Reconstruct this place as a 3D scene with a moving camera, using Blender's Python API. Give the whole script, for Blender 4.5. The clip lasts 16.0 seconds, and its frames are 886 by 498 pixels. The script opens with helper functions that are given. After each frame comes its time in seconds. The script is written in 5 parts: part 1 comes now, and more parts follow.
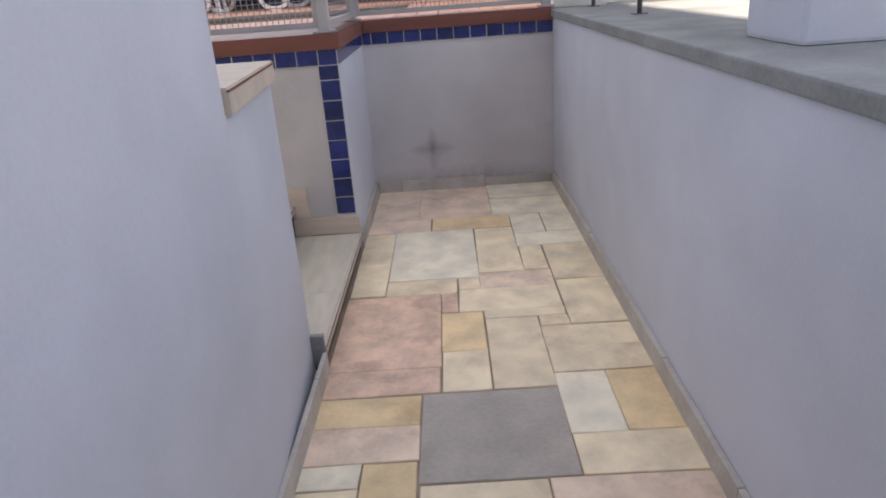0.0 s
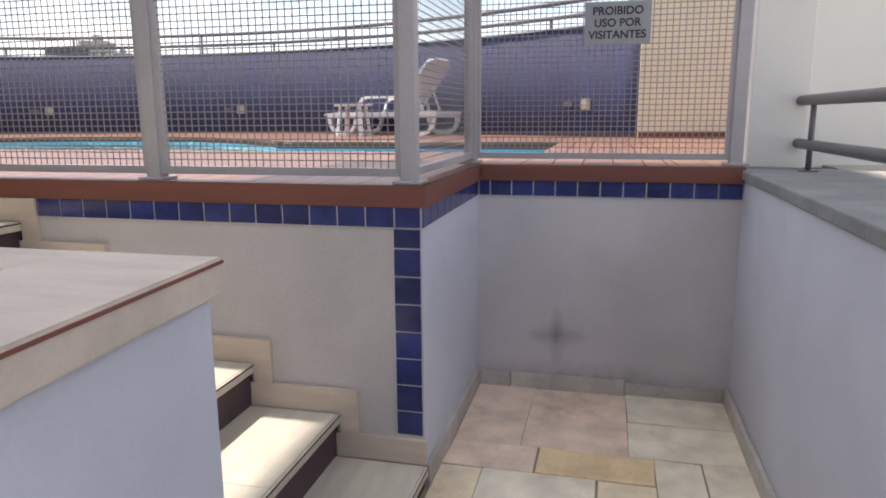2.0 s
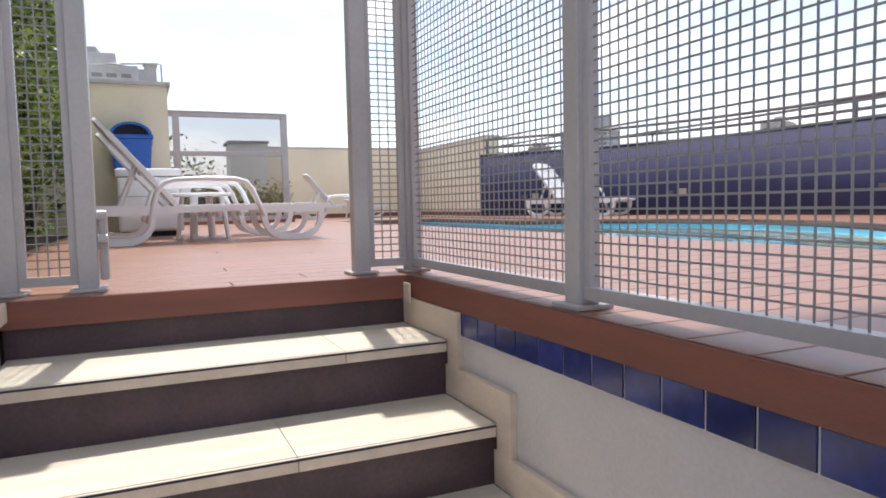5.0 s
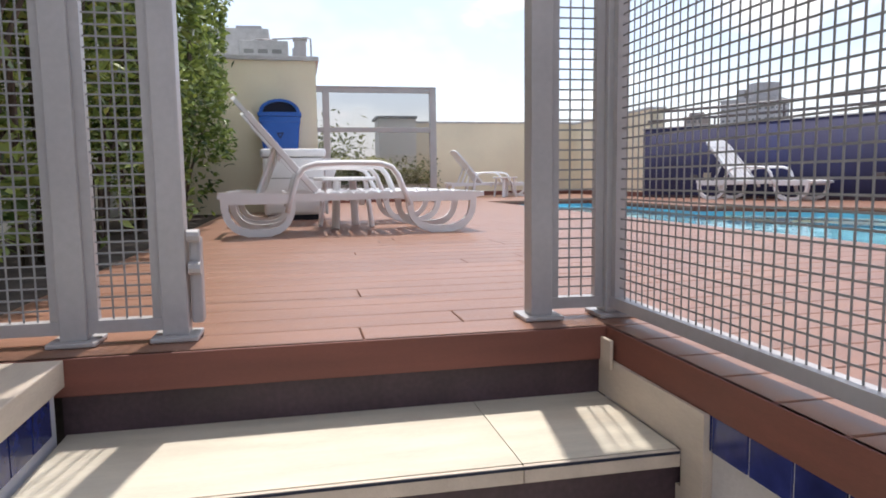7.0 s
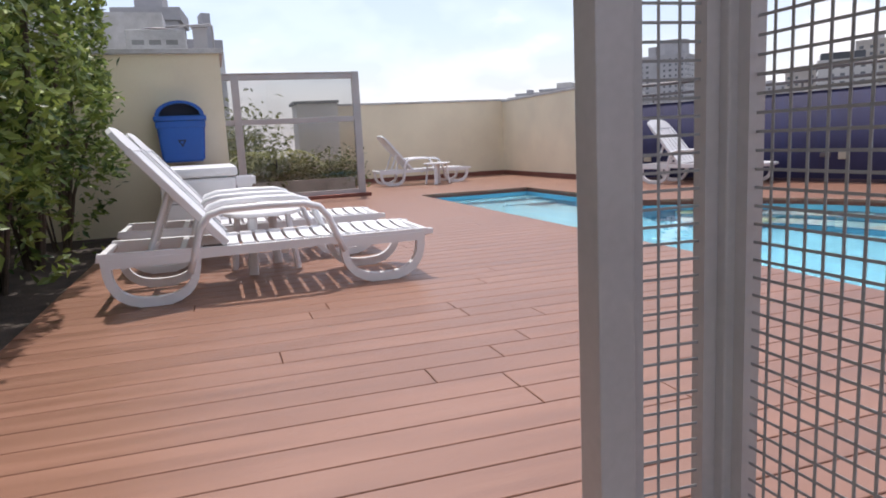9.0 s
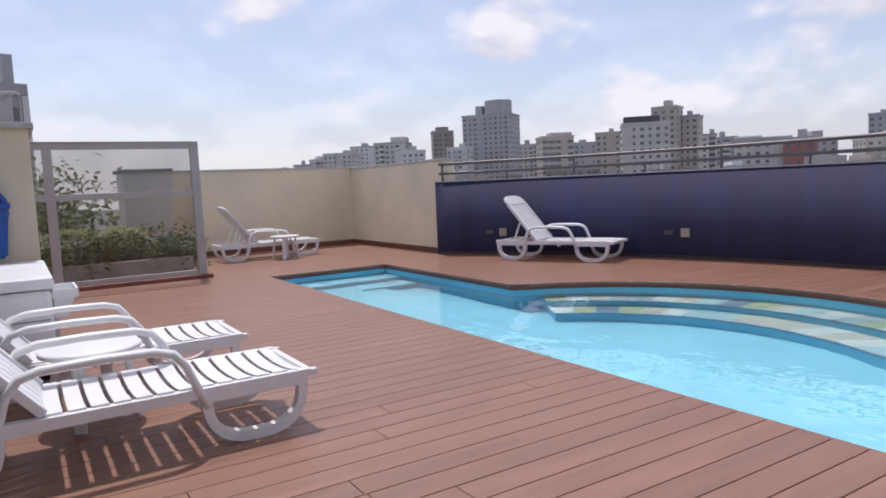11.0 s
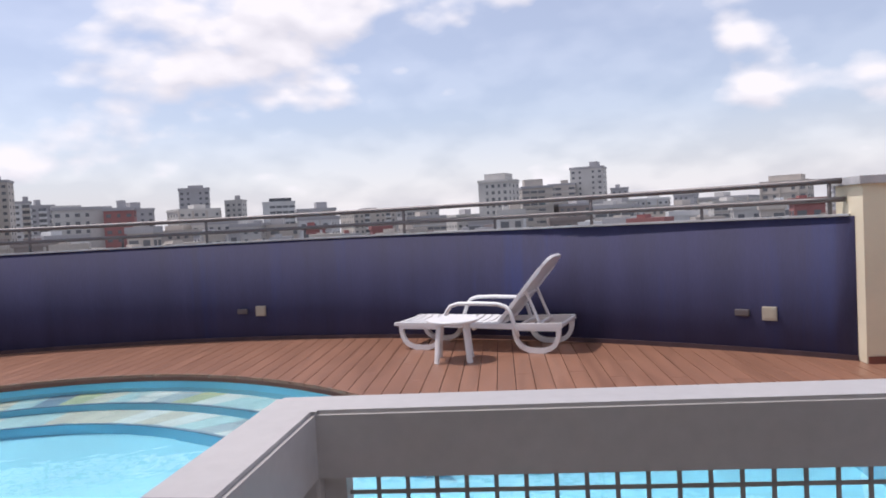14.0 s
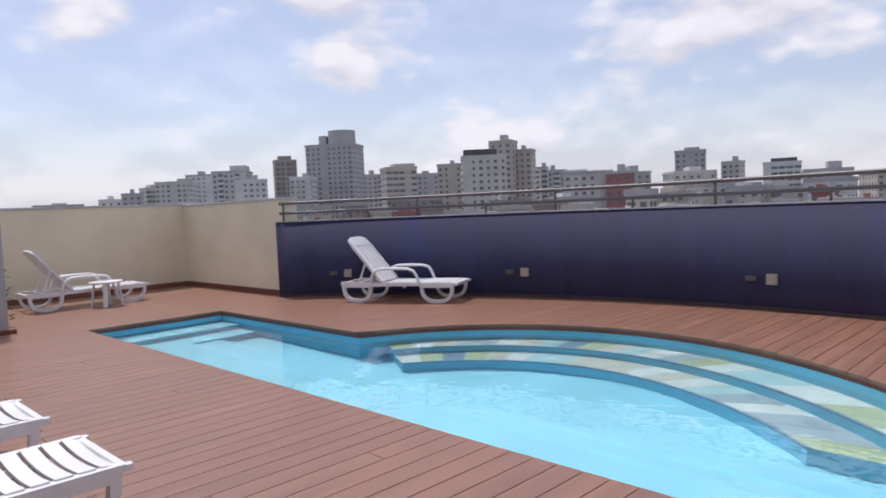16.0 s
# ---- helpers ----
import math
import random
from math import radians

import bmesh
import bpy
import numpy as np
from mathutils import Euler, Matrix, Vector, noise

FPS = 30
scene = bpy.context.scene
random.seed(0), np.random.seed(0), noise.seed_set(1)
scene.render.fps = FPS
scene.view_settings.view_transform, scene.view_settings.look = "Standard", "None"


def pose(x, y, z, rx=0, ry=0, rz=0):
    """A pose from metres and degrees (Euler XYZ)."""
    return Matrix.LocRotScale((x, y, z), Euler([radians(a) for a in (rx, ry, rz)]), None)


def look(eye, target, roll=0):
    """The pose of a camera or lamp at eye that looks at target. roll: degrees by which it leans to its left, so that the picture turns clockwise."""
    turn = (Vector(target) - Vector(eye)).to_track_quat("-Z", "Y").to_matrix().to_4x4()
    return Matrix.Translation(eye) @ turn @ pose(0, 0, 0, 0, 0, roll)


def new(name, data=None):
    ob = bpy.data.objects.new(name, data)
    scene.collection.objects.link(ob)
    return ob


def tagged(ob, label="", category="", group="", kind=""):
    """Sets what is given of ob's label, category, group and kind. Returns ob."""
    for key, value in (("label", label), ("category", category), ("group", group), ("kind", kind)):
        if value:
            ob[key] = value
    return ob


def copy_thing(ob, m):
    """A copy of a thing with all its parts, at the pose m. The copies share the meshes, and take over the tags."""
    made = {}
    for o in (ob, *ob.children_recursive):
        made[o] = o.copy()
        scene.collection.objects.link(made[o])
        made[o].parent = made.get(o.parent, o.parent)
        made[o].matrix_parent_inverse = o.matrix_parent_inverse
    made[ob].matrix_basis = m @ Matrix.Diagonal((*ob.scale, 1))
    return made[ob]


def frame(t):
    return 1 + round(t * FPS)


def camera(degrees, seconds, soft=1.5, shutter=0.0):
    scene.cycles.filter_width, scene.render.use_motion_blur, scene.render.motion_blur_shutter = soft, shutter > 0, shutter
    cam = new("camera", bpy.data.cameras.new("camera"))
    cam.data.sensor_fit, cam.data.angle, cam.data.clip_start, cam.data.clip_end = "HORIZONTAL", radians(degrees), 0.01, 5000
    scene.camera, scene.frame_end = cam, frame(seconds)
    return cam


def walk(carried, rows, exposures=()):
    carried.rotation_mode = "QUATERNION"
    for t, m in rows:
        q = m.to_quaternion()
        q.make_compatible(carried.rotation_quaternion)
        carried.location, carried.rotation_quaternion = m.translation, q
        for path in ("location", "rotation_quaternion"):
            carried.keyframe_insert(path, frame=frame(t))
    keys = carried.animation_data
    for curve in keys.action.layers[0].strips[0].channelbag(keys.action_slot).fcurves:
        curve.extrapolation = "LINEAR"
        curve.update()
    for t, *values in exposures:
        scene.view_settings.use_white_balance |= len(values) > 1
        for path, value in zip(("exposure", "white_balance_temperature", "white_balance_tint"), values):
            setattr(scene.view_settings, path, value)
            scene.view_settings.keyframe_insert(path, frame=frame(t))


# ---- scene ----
cam = camera(66.3, 16.0, soft=1.8)
PATH = [
    (0, (0.227, 0.482, 1.385), (0.180, 2.343, 0.652), -4.3),
    (0.5, (0.311, 0.799, 1.391), (0.237, 2.69, 0.743), -1.7),
    (1, (0.305, 1.127, 1.38), (0.146, 3.036, 0.804), -0.2),
    (1.5, (0.266, 1.433, 1.408), (0.047, 3.362, 0.926), -1.6),
    (2, (0.313, 1.757, 1.425), (-0.148, 3.664, 1.04), -0.4),
    (2.5, (0.256, 2.107, 1.411), (-0.404, 3.953, 1.012), -0.6),
    (3, (0.213, 2.392, 1.417), (-0.638, 4.165, 1.051), -1.9),
    (3.5, (0.204, 2.653, 1.429), (-1.029, 4.203, 1.151), 0.9),
    (4, (0.092, 2.864, 1.441), (-1.342, 4.241, 1.219), 0.2),
    (4.5, (0.011, 3.064, 1.449), (-1.630, 4.197, 1.297), -2.1),
    (5, (-0.094, 3.19, 1.439), (-1.917, 4.002, 1.307), -1.3),
    (7.5, (-1.034, 3.33, 1.651), (-2.982, 3.728, 1.434), -1.0),
    (8, (-1.206, 3.337, 1.769), (-3.105, 3.868, 1.435), -1.4),
    (8.5, (-1.487, 3.424, 1.871), (-3.373, 4.005, 1.548), -2.7),
    (10.8, (-2.349, 3.437, 2.333), (-4.096, 4.381, 2.098), -1.5),
    (11, (-2.428, 3.423, 2.356), (-4.116, 4.479, 2.168), -2.5),
    (11.5, (-2.558, 3.405, 2.457), (-3.925, 4.836, 2.17), -3.6),
    (12, (-2.530, 3.398, 2.496), (-3.590, 5.064, 2.176), -2.7),
    (12.5, (-2.481, 3.402, 2.522), (-3.308, 5.208, 2.293), -3.7),
    (13, (-2.399, 3.426, 2.534), (-2.915, 5.356, 2.444), -2.8),
    (13.5, (-2.356, 3.476, 2.527), (-2.553, 5.467, 2.5), -3.4),
    (14, (-2.351, 3.492, 2.53), (-2.520, 5.484, 2.45), -3.0),
    (14.5, (-2.411, 3.468, 2.531), (-2.990, 5.381, 2.451), -3.3),
    (15, (-2.478, 3.463, 2.531), (-3.395, 5.238, 2.437), -3.6),
    (15.5, (-2.537, 3.502, 2.524), (-3.754, 5.086, 2.414), -2.4),
    (16, (-2.564, 3.558, 2.523), (-3.972, 4.972, 2.402), -2.5),
]
EXPOSURES = [(0.0, 0.78, 6650, 13), (1.0, 0.72, 6680, 14), (1.5, 0.76, 6700, 13), (2.5, 0.66, 6620, 12), (4.0, 0.76, 6530, 12), (5.0, 0.60, 6470, 12), (7.5, 0.38, 6450, 12), (8.5, 0.24, 6450, 14), (10.8, -0.20, 6300, 18), (12.2, -0.32, 6300, 16), (13.2, -0.24, 6350, 17), (14.5, -0.08, 6470, 18), (15.0, -0.14, 6400, 17), (15.5, -0.22, 6310, 17), (16.0, -0.25, 6300, 17)]
walk(cam, [(t, look(eye, target, roll)) for t, eye, target, roll in PATH], EXPOSURES)

# ---- sun and sky ----
SUN_WAY = Vector((-0.40, 0.07, 1.0)).normalized()
sun_data = bpy.data.lights.new("sun", "SUN")
sun_data.energy, sun_data.angle, sun_data.color = 3.5, radians(0.9), (1.0, 0.955, 0.89)
sun = new("sun", sun_data)
sun.matrix_world = look(SUN_WAY * 60, (0, 0, 0))


def make_world():
    w = bpy.data.worlds.new("sky")
    scene.world = w
    w.use_nodes = True
    nt = w.node_tree
    nt.nodes.clear()
    N, L = nt.nodes.new, nt.links.new
    sky = N("ShaderNodeTexSky")
    sky.sky_type, sky.sun_disc = "NISHITA", False
    sky.sun_elevation = math.asin(SUN_WAY.z)
    sky.sun_rotation = math.atan2(SUN_WAY.x, SUN_WAY.y)
    sky.air_density, sky.dust_density, sky.ozone_density = 1.0, 1.5, 2.0
    blue = N("ShaderNodeBackground")
    blue.inputs["Strength"].default_value = 0.165
    L(sky.outputs[0], blue.inputs[0])
    co = N("ShaderNodeTexCoord")
    sep = N("ShaderNodeSeparateXYZ")
    L(co.outputs["Generated"], sep.inputs[0])
    up = N("ShaderNodeMath")
    up.operation, up.inputs[1].default_value = "MAXIMUM", 0.0
    L(sep.outputs[2], up.inputs[0])
    def density(lift):
        """Cumulus: broad noise with billows on it, looked up a little higher by lift."""
        flat = N("ShaderNodeMapping")
        flat.inputs["Scale"].default_value = (1.0, 1.0, 1.9)
        flat.inputs["Location"].default_value = (0.62, 0.35, 0.2 + lift)
        L(co.outputs["Generated"], flat.inputs["Vector"])
        big = N("ShaderNodeTexNoise")
        big.inputs["Scale"].default_value, big.inputs["Detail"].default_value = 3.4, 9.0
        big.inputs["Roughness"].default_value, big.inputs["Distortion"].default_value = 0.48, 0.1
        L(flat.outputs[0], big.inputs["Vector"])
        puff = N("ShaderNodeTexVoronoi")
        puff.feature = "SMOOTH_F1"
        puff.inputs["Scale"].default_value, puff.inputs["Detail"].default_value = 9.0, 2.0
        puff.inputs["Smoothness"].default_value = 0.6
        L(flat.outputs[0], puff.inputs["Vector"])
        add = N("ShaderNodeMath")
        add.operation, add.inputs[1].default_value = "MULTIPLY_ADD", -0.20
        L(puff.outputs["Distance"], add.inputs[0])
        L(big.outputs[0], add.inputs[2])
        return add.outputs[0]

    here, above = density(0.0), density(0.055)
    ramp = N("ShaderNodeValToRGB")
    ramp.color_ramp.elements[0].position, ramp.color_ramp.elements[0].color = 0.37, (0.34, 0.34, 0.34, 1)
    ramp.color_ramp.elements[1].position, ramp.color_ramp.elements[1].color = 0.475, (1, 1, 1, 1)
    L(here, ramp.inputs[0])
    haze = N("ShaderNodeMapRange")
    haze.inputs["From Min"].default_value, haze.inputs["From Max"].default_value = 0.0, 0.24
    haze.inputs["To Min"].default_value, haze.inputs["To Max"].default_value = 0.88, 0.0
    L(up.outputs[0], haze.inputs["Value"])
    cover = N("ShaderNodeMath")
    cover.operation = "MAXIMUM"
    L(ramp.outputs[0], cover.inputs[0])
    L(haze.outputs[0], cover.inputs[1])
    step = N("ShaderNodeMath")
    step.operation = "SUBTRACT"
    L(here, step.inputs[0])
    L(above, step.inputs[1])
    tint = N("ShaderNodeValToRGB")
    tint.color_ramp.elements[0].position, tint.color_ramp.elements[0].color = 0.40, (0.77, 0.78, 0.83, 1)
    tint.color_ramp.elements[1].position, tint.color_ramp.elements[1].color = 0.60, (0.97, 0.97, 0.99, 1)
    mid = N("ShaderNodeMath")
    mid.operation, mid.inputs[1].default_value, mid.inputs[2].default_value = "MULTIPLY_ADD", 1.4, 0.51
    L(step.outputs[0], mid.inputs[0])
    L(mid.outputs[0], tint.inputs[0])
    cloud = N("ShaderNodeBackground")
    cloud.inputs["Strength"].default_value = 1.08
    L(tint.outputs[0], cloud.inputs[0])
    mix = N("ShaderNodeMixShader")
    L(cover.outputs[0], mix.inputs[0])
    L(blue.outputs[0], mix.inputs[1])
    L(cloud.outputs[0], mix.inputs[2])
    out = N("ShaderNodeOutputWorld")
    L(mix.outputs[0], out.inputs[0])


make_world()


# ---- materials ----
def material(name, base, rough=0.6, vary=0.12, scale=3.0, fine=60.0, bump=0.05, metal=0.0, stretch=(1, 1, 1), hue=None, pieces=0.0, stain=None, spec=0.5, stain_from=0.55):
    """Base colour with broad stains, fine grain, bump, and a change of tone from piece to piece."""
    m = bpy.data.materials.new(name)
    m.use_nodes = True
    nt = m.node_tree
    b = nt.nodes["Principled BSDF"]
    N, L = nt.nodes.new, nt.links.new
    co = N("ShaderNodeTexCoord")
    mp = N("ShaderNodeMapping")
    mp.inputs["Scale"].default_value = stretch
    L(co.outputs["Object"], mp.inputs["Vector"])
    info = N("ShaderNodeObjectInfo")
    off = N("ShaderNodeVectorMath")
    off.operation = "MULTIPLY_ADD"
    comb = N("ShaderNodeCombineXYZ")
    L(info.outputs["Random"], comb.inputs[0])
    L(info.outputs["Random"], comb.inputs[2])
    L(comb.outputs[0], off.inputs[0])
    off.inputs[1].default_value = (37, 0, 19) if pieces else (0, 0, 0)
    L(mp.outputs[0], off.inputs[2])
    n1 = N("ShaderNodeTexNoise")
    n1.inputs["Scale"].default_value, n1.inputs["Detail"].default_value = scale, 5
    L(off.outputs[0], n1.inputs["Vector"])
    n2 = N("ShaderNodeTexNoise")
    n2.inputs["Scale"].default_value, n2.inputs["Detail"].default_value = fine, 3
    L(off.outputs[0], n2.inputs["Vector"])
    dark = tuple(c * (1 - 1.6 * vary) for c in base)
    lite = tuple(min(1, c * (1 + vary)) for c in base)
    if hue:
        dark = tuple(hue)
    r1 = N("ShaderNodeValToRGB")
    r1.color_ramp.elements[0].position, r1.color_ramp.elements[0].color = 0.3, (*dark, 1)
    r1.color_ramp.elements[1].position, r1.color_ramp.elements[1].color = 0.66, (*lite, 1)
    L(n1.outputs[0], r1.inputs[0])
    g = N("ShaderNodeMix")
    g.data_type, g.blend_type = "RGBA", "OVERLAY"
    g.inputs["Factor"].default_value = min(1, vary * 1.5)
    L(r1.outputs[0], g.inputs["A"])
    L(n2.outputs[0], g.inputs["B"])
    last = g.outputs["Result"]
    if stain:
        n3 = N("ShaderNodeTexNoise")
        n3.inputs["Scale"].default_value, n3.inputs["Detail"].default_value = scale * 0.45, 8
        n3.inputs["Roughness"].default_value = 0.7
        L(off.outputs[0], n3.inputs["Vector"])
        r3 = N("ShaderNodeValToRGB")
        r3.color_ramp.elements[0].position, r3.color_ramp.elements[0].color = stain_from, (0, 0, 0, 1)
        r3.color_ramp.elements[1].position, r3.color_ramp.elements[1].color = 0.72, (0.7, 0.7, 0.7, 1)
        L(n3.outputs[0], r3.inputs[0])
        sx = N("ShaderNodeMix")
        sx.data_type = "RGBA"
        sx.inputs["B"].default_value = (*stain, 1)
        L(r3.outputs[0], sx.inputs["Factor"])
        L(last, sx.inputs["A"])
        last = sx.outputs["Result"]
    if pieces:
        hs = N("ShaderNodeHueSaturation")
        mr = N("ShaderNodeMapRange")
        mr.inputs["To Min"].default_value, mr.inputs["To Max"].default_value = 1 - pieces, 1 + pieces
        L(info.outputs["Random"], mr.inputs["Value"])
        L(mr.outputs[0], hs.inputs["Value"])
        L(last, hs.inputs["Color"])
        last = hs.outputs[0]
    L(last, b.inputs["Base Color"])
    rr = N("ShaderNodeMapRange")
    rr.inputs["To Min"].default_value, rr.inputs["To Max"].default_value = max(0.02, rough - 0.1), min(1, rough + 0.1)
    L(n1.outputs[0], rr.inputs["Value"])
    L(rr.outputs[0], b.inputs["Roughness"])
    b.inputs["Metallic"].default_value = metal
    b.inputs["Specular IOR Level"].default_value = spec
    if bump:
        bp = N("ShaderNodeBump")
        bp.inputs["Strength"].default_value, bp.inputs["Distance"].default_value = bump, 0.01
        L(n2.outputs[0], bp.inputs["Height"])
        L(bp.outputs[0], b.inputs["Normal"])
    return m


def leaf_material(name, a, b_col):
    m = bpy.data.materials.new(name)
    m.use_nodes = True
    nt = m.node_tree
    b = nt.nodes["Principled BSDF"]
    N, L = nt.nodes.new, nt.links.new
    geo = N("ShaderNodeNewGeometry")
    r = N("ShaderNodeValToRGB")
    r.color_ramp.elements[0].color, r.color_ramp.elements[1].color = (*a, 1), (*b_col, 1)
    L(geo.outputs["Random Per Island"], r.inputs[0])
    L(r.outputs[0], b.inputs["Base Color"])
    b.inputs["Roughness"].default_value = 0.45
    b.inputs["Subsurface Weight"].default_value = 0.0
    tr = N("ShaderNodeBsdfTranslucent")
    L(r.outputs[0], tr.inputs[0])
    mx = N("ShaderNodeMixShader")
    mx.inputs[0].default_value = 0.3
    out = nt.nodes["Material Output"]
    L(b.outputs[0], mx.inputs[1])
    L(tr.outputs[0], mx.inputs[2])
    L(mx.outputs[0], out.inputs[0])
    return m


def clear_material(name, tint, rough=0.0, ior=1.45, bump=0.0, scale=4.0):
    m = bpy.data.materials.new(name)
    m.use_nodes = True
    nt = m.node_tree
    b = nt.nodes["Principled BSDF"]
    b.inputs["Base Color"].default_value = (*tint, 1)
    b.inputs["Transmission Weight"].default_value, b.inputs["IOR"].default_value = 1.0, ior
    b.inputs["Roughness"].default_value = rough
    if bump:
        co = nt.nodes.new("ShaderNodeTexCoord")
        n = nt.nodes.new("ShaderNodeTexNoise")
        n.inputs["Scale"].default_value, n.inputs["Detail"].default_value = scale, 3
        nt.links.new(co.outputs["Object"], n.inputs["Vector"])
        bp = nt.nodes.new("ShaderNodeBump")
        bp.inputs["Strength"].default_value, bp.inputs["Distance"].default_value = bump, 0.05
        nt.links.new(n.outputs[0], bp.inputs["Height"])
        nt.links.new(bp.outputs[0], b.inputs["Normal"])
    return m


M_WHITEWALL = material("white_painted_plaster", (0.60, 0.61, 0.67), 0.75, 0.06, 1.6, 90, 0.05, stain=(0.53, 0.54, 0.59))
M_GREYWALL = material("greyed_white_plaster", (0.54, 0.507, 0.492), 0.8, 0.07, 2.2, 80, 0.15, stain=(0.42, 0.40, 0.39))
M_CREAM = material("cream_painted_wall", (0.78, 0.70, 0.52), 0.8, 0.05, 1.2, 70, 0.1, stain=(0.68, 0.60, 0.46))
M_PALECREAM = material("pale_cream_paint", (0.76, 0.74, 0.68), 0.75, 0.04, 1.2, 70, 0.1, stain=(0.70, 0.68, 0.62))
M_BLUEWALL = material("dark_blue_textured_paint", (0.043, 0.042, 0.096), 0.7, 0.11, 1.3, 45, 0.25, stretch=(3.0, 3.0, 0.22), stain=(0.030, 0.044, 0.150), spec=0.25)
M_COPING = material("grey_concrete_coping", (0.255, 0.26, 0.255), 0.85, 0.14, 5, 70, 0.2, stain=(0.21, 0.21, 0.205))
M_PALECOPING = material("pale_coping_mortar", (0.50, 0.50, 0.50), 0.85, 0.12, 5, 70, 0.2, stain=(0.36, 0.36, 0.36))
M_BOX = material("yellowed_box_plastic", (0.46, 0.42, 0.33), 0.55, 0.06, 5, 60, 0.03)
M_CAPSTONE = material("beige_sandstone_cap", (0.60, 0.505, 0.41), 0.6, 0.08, 4, 60, 0.08, stretch=(1, 4, 4), stain=(0.56, 0.46, 0.36))
M_TREAD = material("cream_sandstone_tread", (0.59, 0.535, 0.43), 0.55, 0.08, 3, 60, 0.06, stretch=(6, 1.2, 4), pieces=0.03, stain=(0.62, 0.52, 0.40))
M_RISER = material("dark_maroon_riser_paint", (0.070, 0.042, 0.050), 0.5, 0.2, 5, 80, 0.1)
M_FASCIA = material("red_brown_composite_fascia", (0.19, 0.066, 0.046), 0.6, 0.12, 2, 90, 0.08, stretch=(1, 1, 8))
M_PLANK = material("red_brown_composite_plank", (0.262, 0.130, 0.084), 0.36, 0.10, 1.6, 120, 0.12, stretch=(9, 0.8, 9), pieces=0.05, stain=(0.325, 0.172, 0.115), spec=0.6)
M_TILE = material("cobalt_glazed_tile", (0.024, 0.035, 0.155), 0.18, 0.22, 9, 40, 0.02, pieces=0.25)
M_GROUT = material("pale_grout", (0.60, 0.58, 0.56), 0.9, 0.08, 6, 90, 0.1)
M_METAL = material("grey_painted_steel", (0.435, 0.415, 0.415), 0.36, 0.06, 3, 60, 0.03, stain=(0.37, 0.36, 0.345))
M_WIRE = material("grey_painted_mesh_wire", (0.28, 0.28, 0.28), 0.55, 0.06, 3, 60, 0.0)
M_RAIL = material("bronze_grey_tube", (0.145, 0.13, 0.13), 0.42, 0.08, 5, 60, 0.02, metal=0.2)
M_PLASTIC = material("white_moulded_plastic", (0.78, 0.78, 0.79), 0.38, 0.04, 3, 120, 0.03)
M_BLUEBIN = material("blue_bin_plastic", (0.012, 0.10, 0.42), 0.4, 0.08, 3, 80, 0.03)
M_DARK = material("dark_opening", (0.015, 0.02, 0.04), 0.7, 0.1, 3, 50, 0.0)
M_POOL = material("pool_blue_liner", (0.15, 0.48, 0.63), 0.5, 0.05, 1.2, 30, 0.03, stain=(0.13, 0.52, 0.70))
M_POOLFLOOR = material("pale_pool_floor", (0.17, 0.49, 0.61), 0.5, 0.06, 1.0, 30, 0.03)
M_POOLRISE = material("pool_step_riser", (0.17, 0.52, 0.67), 0.5, 0.06, 1.2, 30, 0.03)
M_WATER = clear_material("pool_water", (0.93, 0.99, 1.0), 0.0, 1.33, 0.16, 2.2)
M_GLASS = clear_material("smoked_glass", (0.57, 0.555, 0.55), 0.02, 1.45)
M_STONE_SKIRT = material("beige_stone_skirting", (0.52, 0.48, 0.43), 0.7, 0.12, 5, 60, 0.1, pieces=0.1, stain=(0.40, 0.35, 0.32))
M_MORTAR = material("flagstone_mortar", (0.33, 0.25, 0.17), 0.9, 0.15, 6, 60, 0.2)
M_SOIL = material("dark_bed_soil", (0.06, 0.045, 0.035), 0.95, 0.3, 8, 60, 0.4)
M_GROUND = material("far_city_ground", (0.16, 0.16, 0.15), 0.9, 0.3, 0.02, 0.4, 0.0)
M_BARK = material("grey_brown_bark", (0.10, 0.075, 0.055), 0.9, 0.25, 12, 60, 0.4)
M_LEAF = leaf_material("hedge_leaf", (0.04, 0.085, 0.02), (0.34, 0.42, 0.10))
M_BUSH = leaf_material("bush_leaf", (0.06, 0.085, 0.03), (0.24, 0.25, 0.08))
M_PALM = leaf_material("palm_leaf", (0.20, 0.24, 0.05), (0.42, 0.42, 0.10))
M_SANDFLOOR = material("worn_beige_terrace", (0.42, 0.39, 0.34), 0.85, 0.14, 2.5, 60, 0.15, stain=(0.24, 0.22, 0.19))
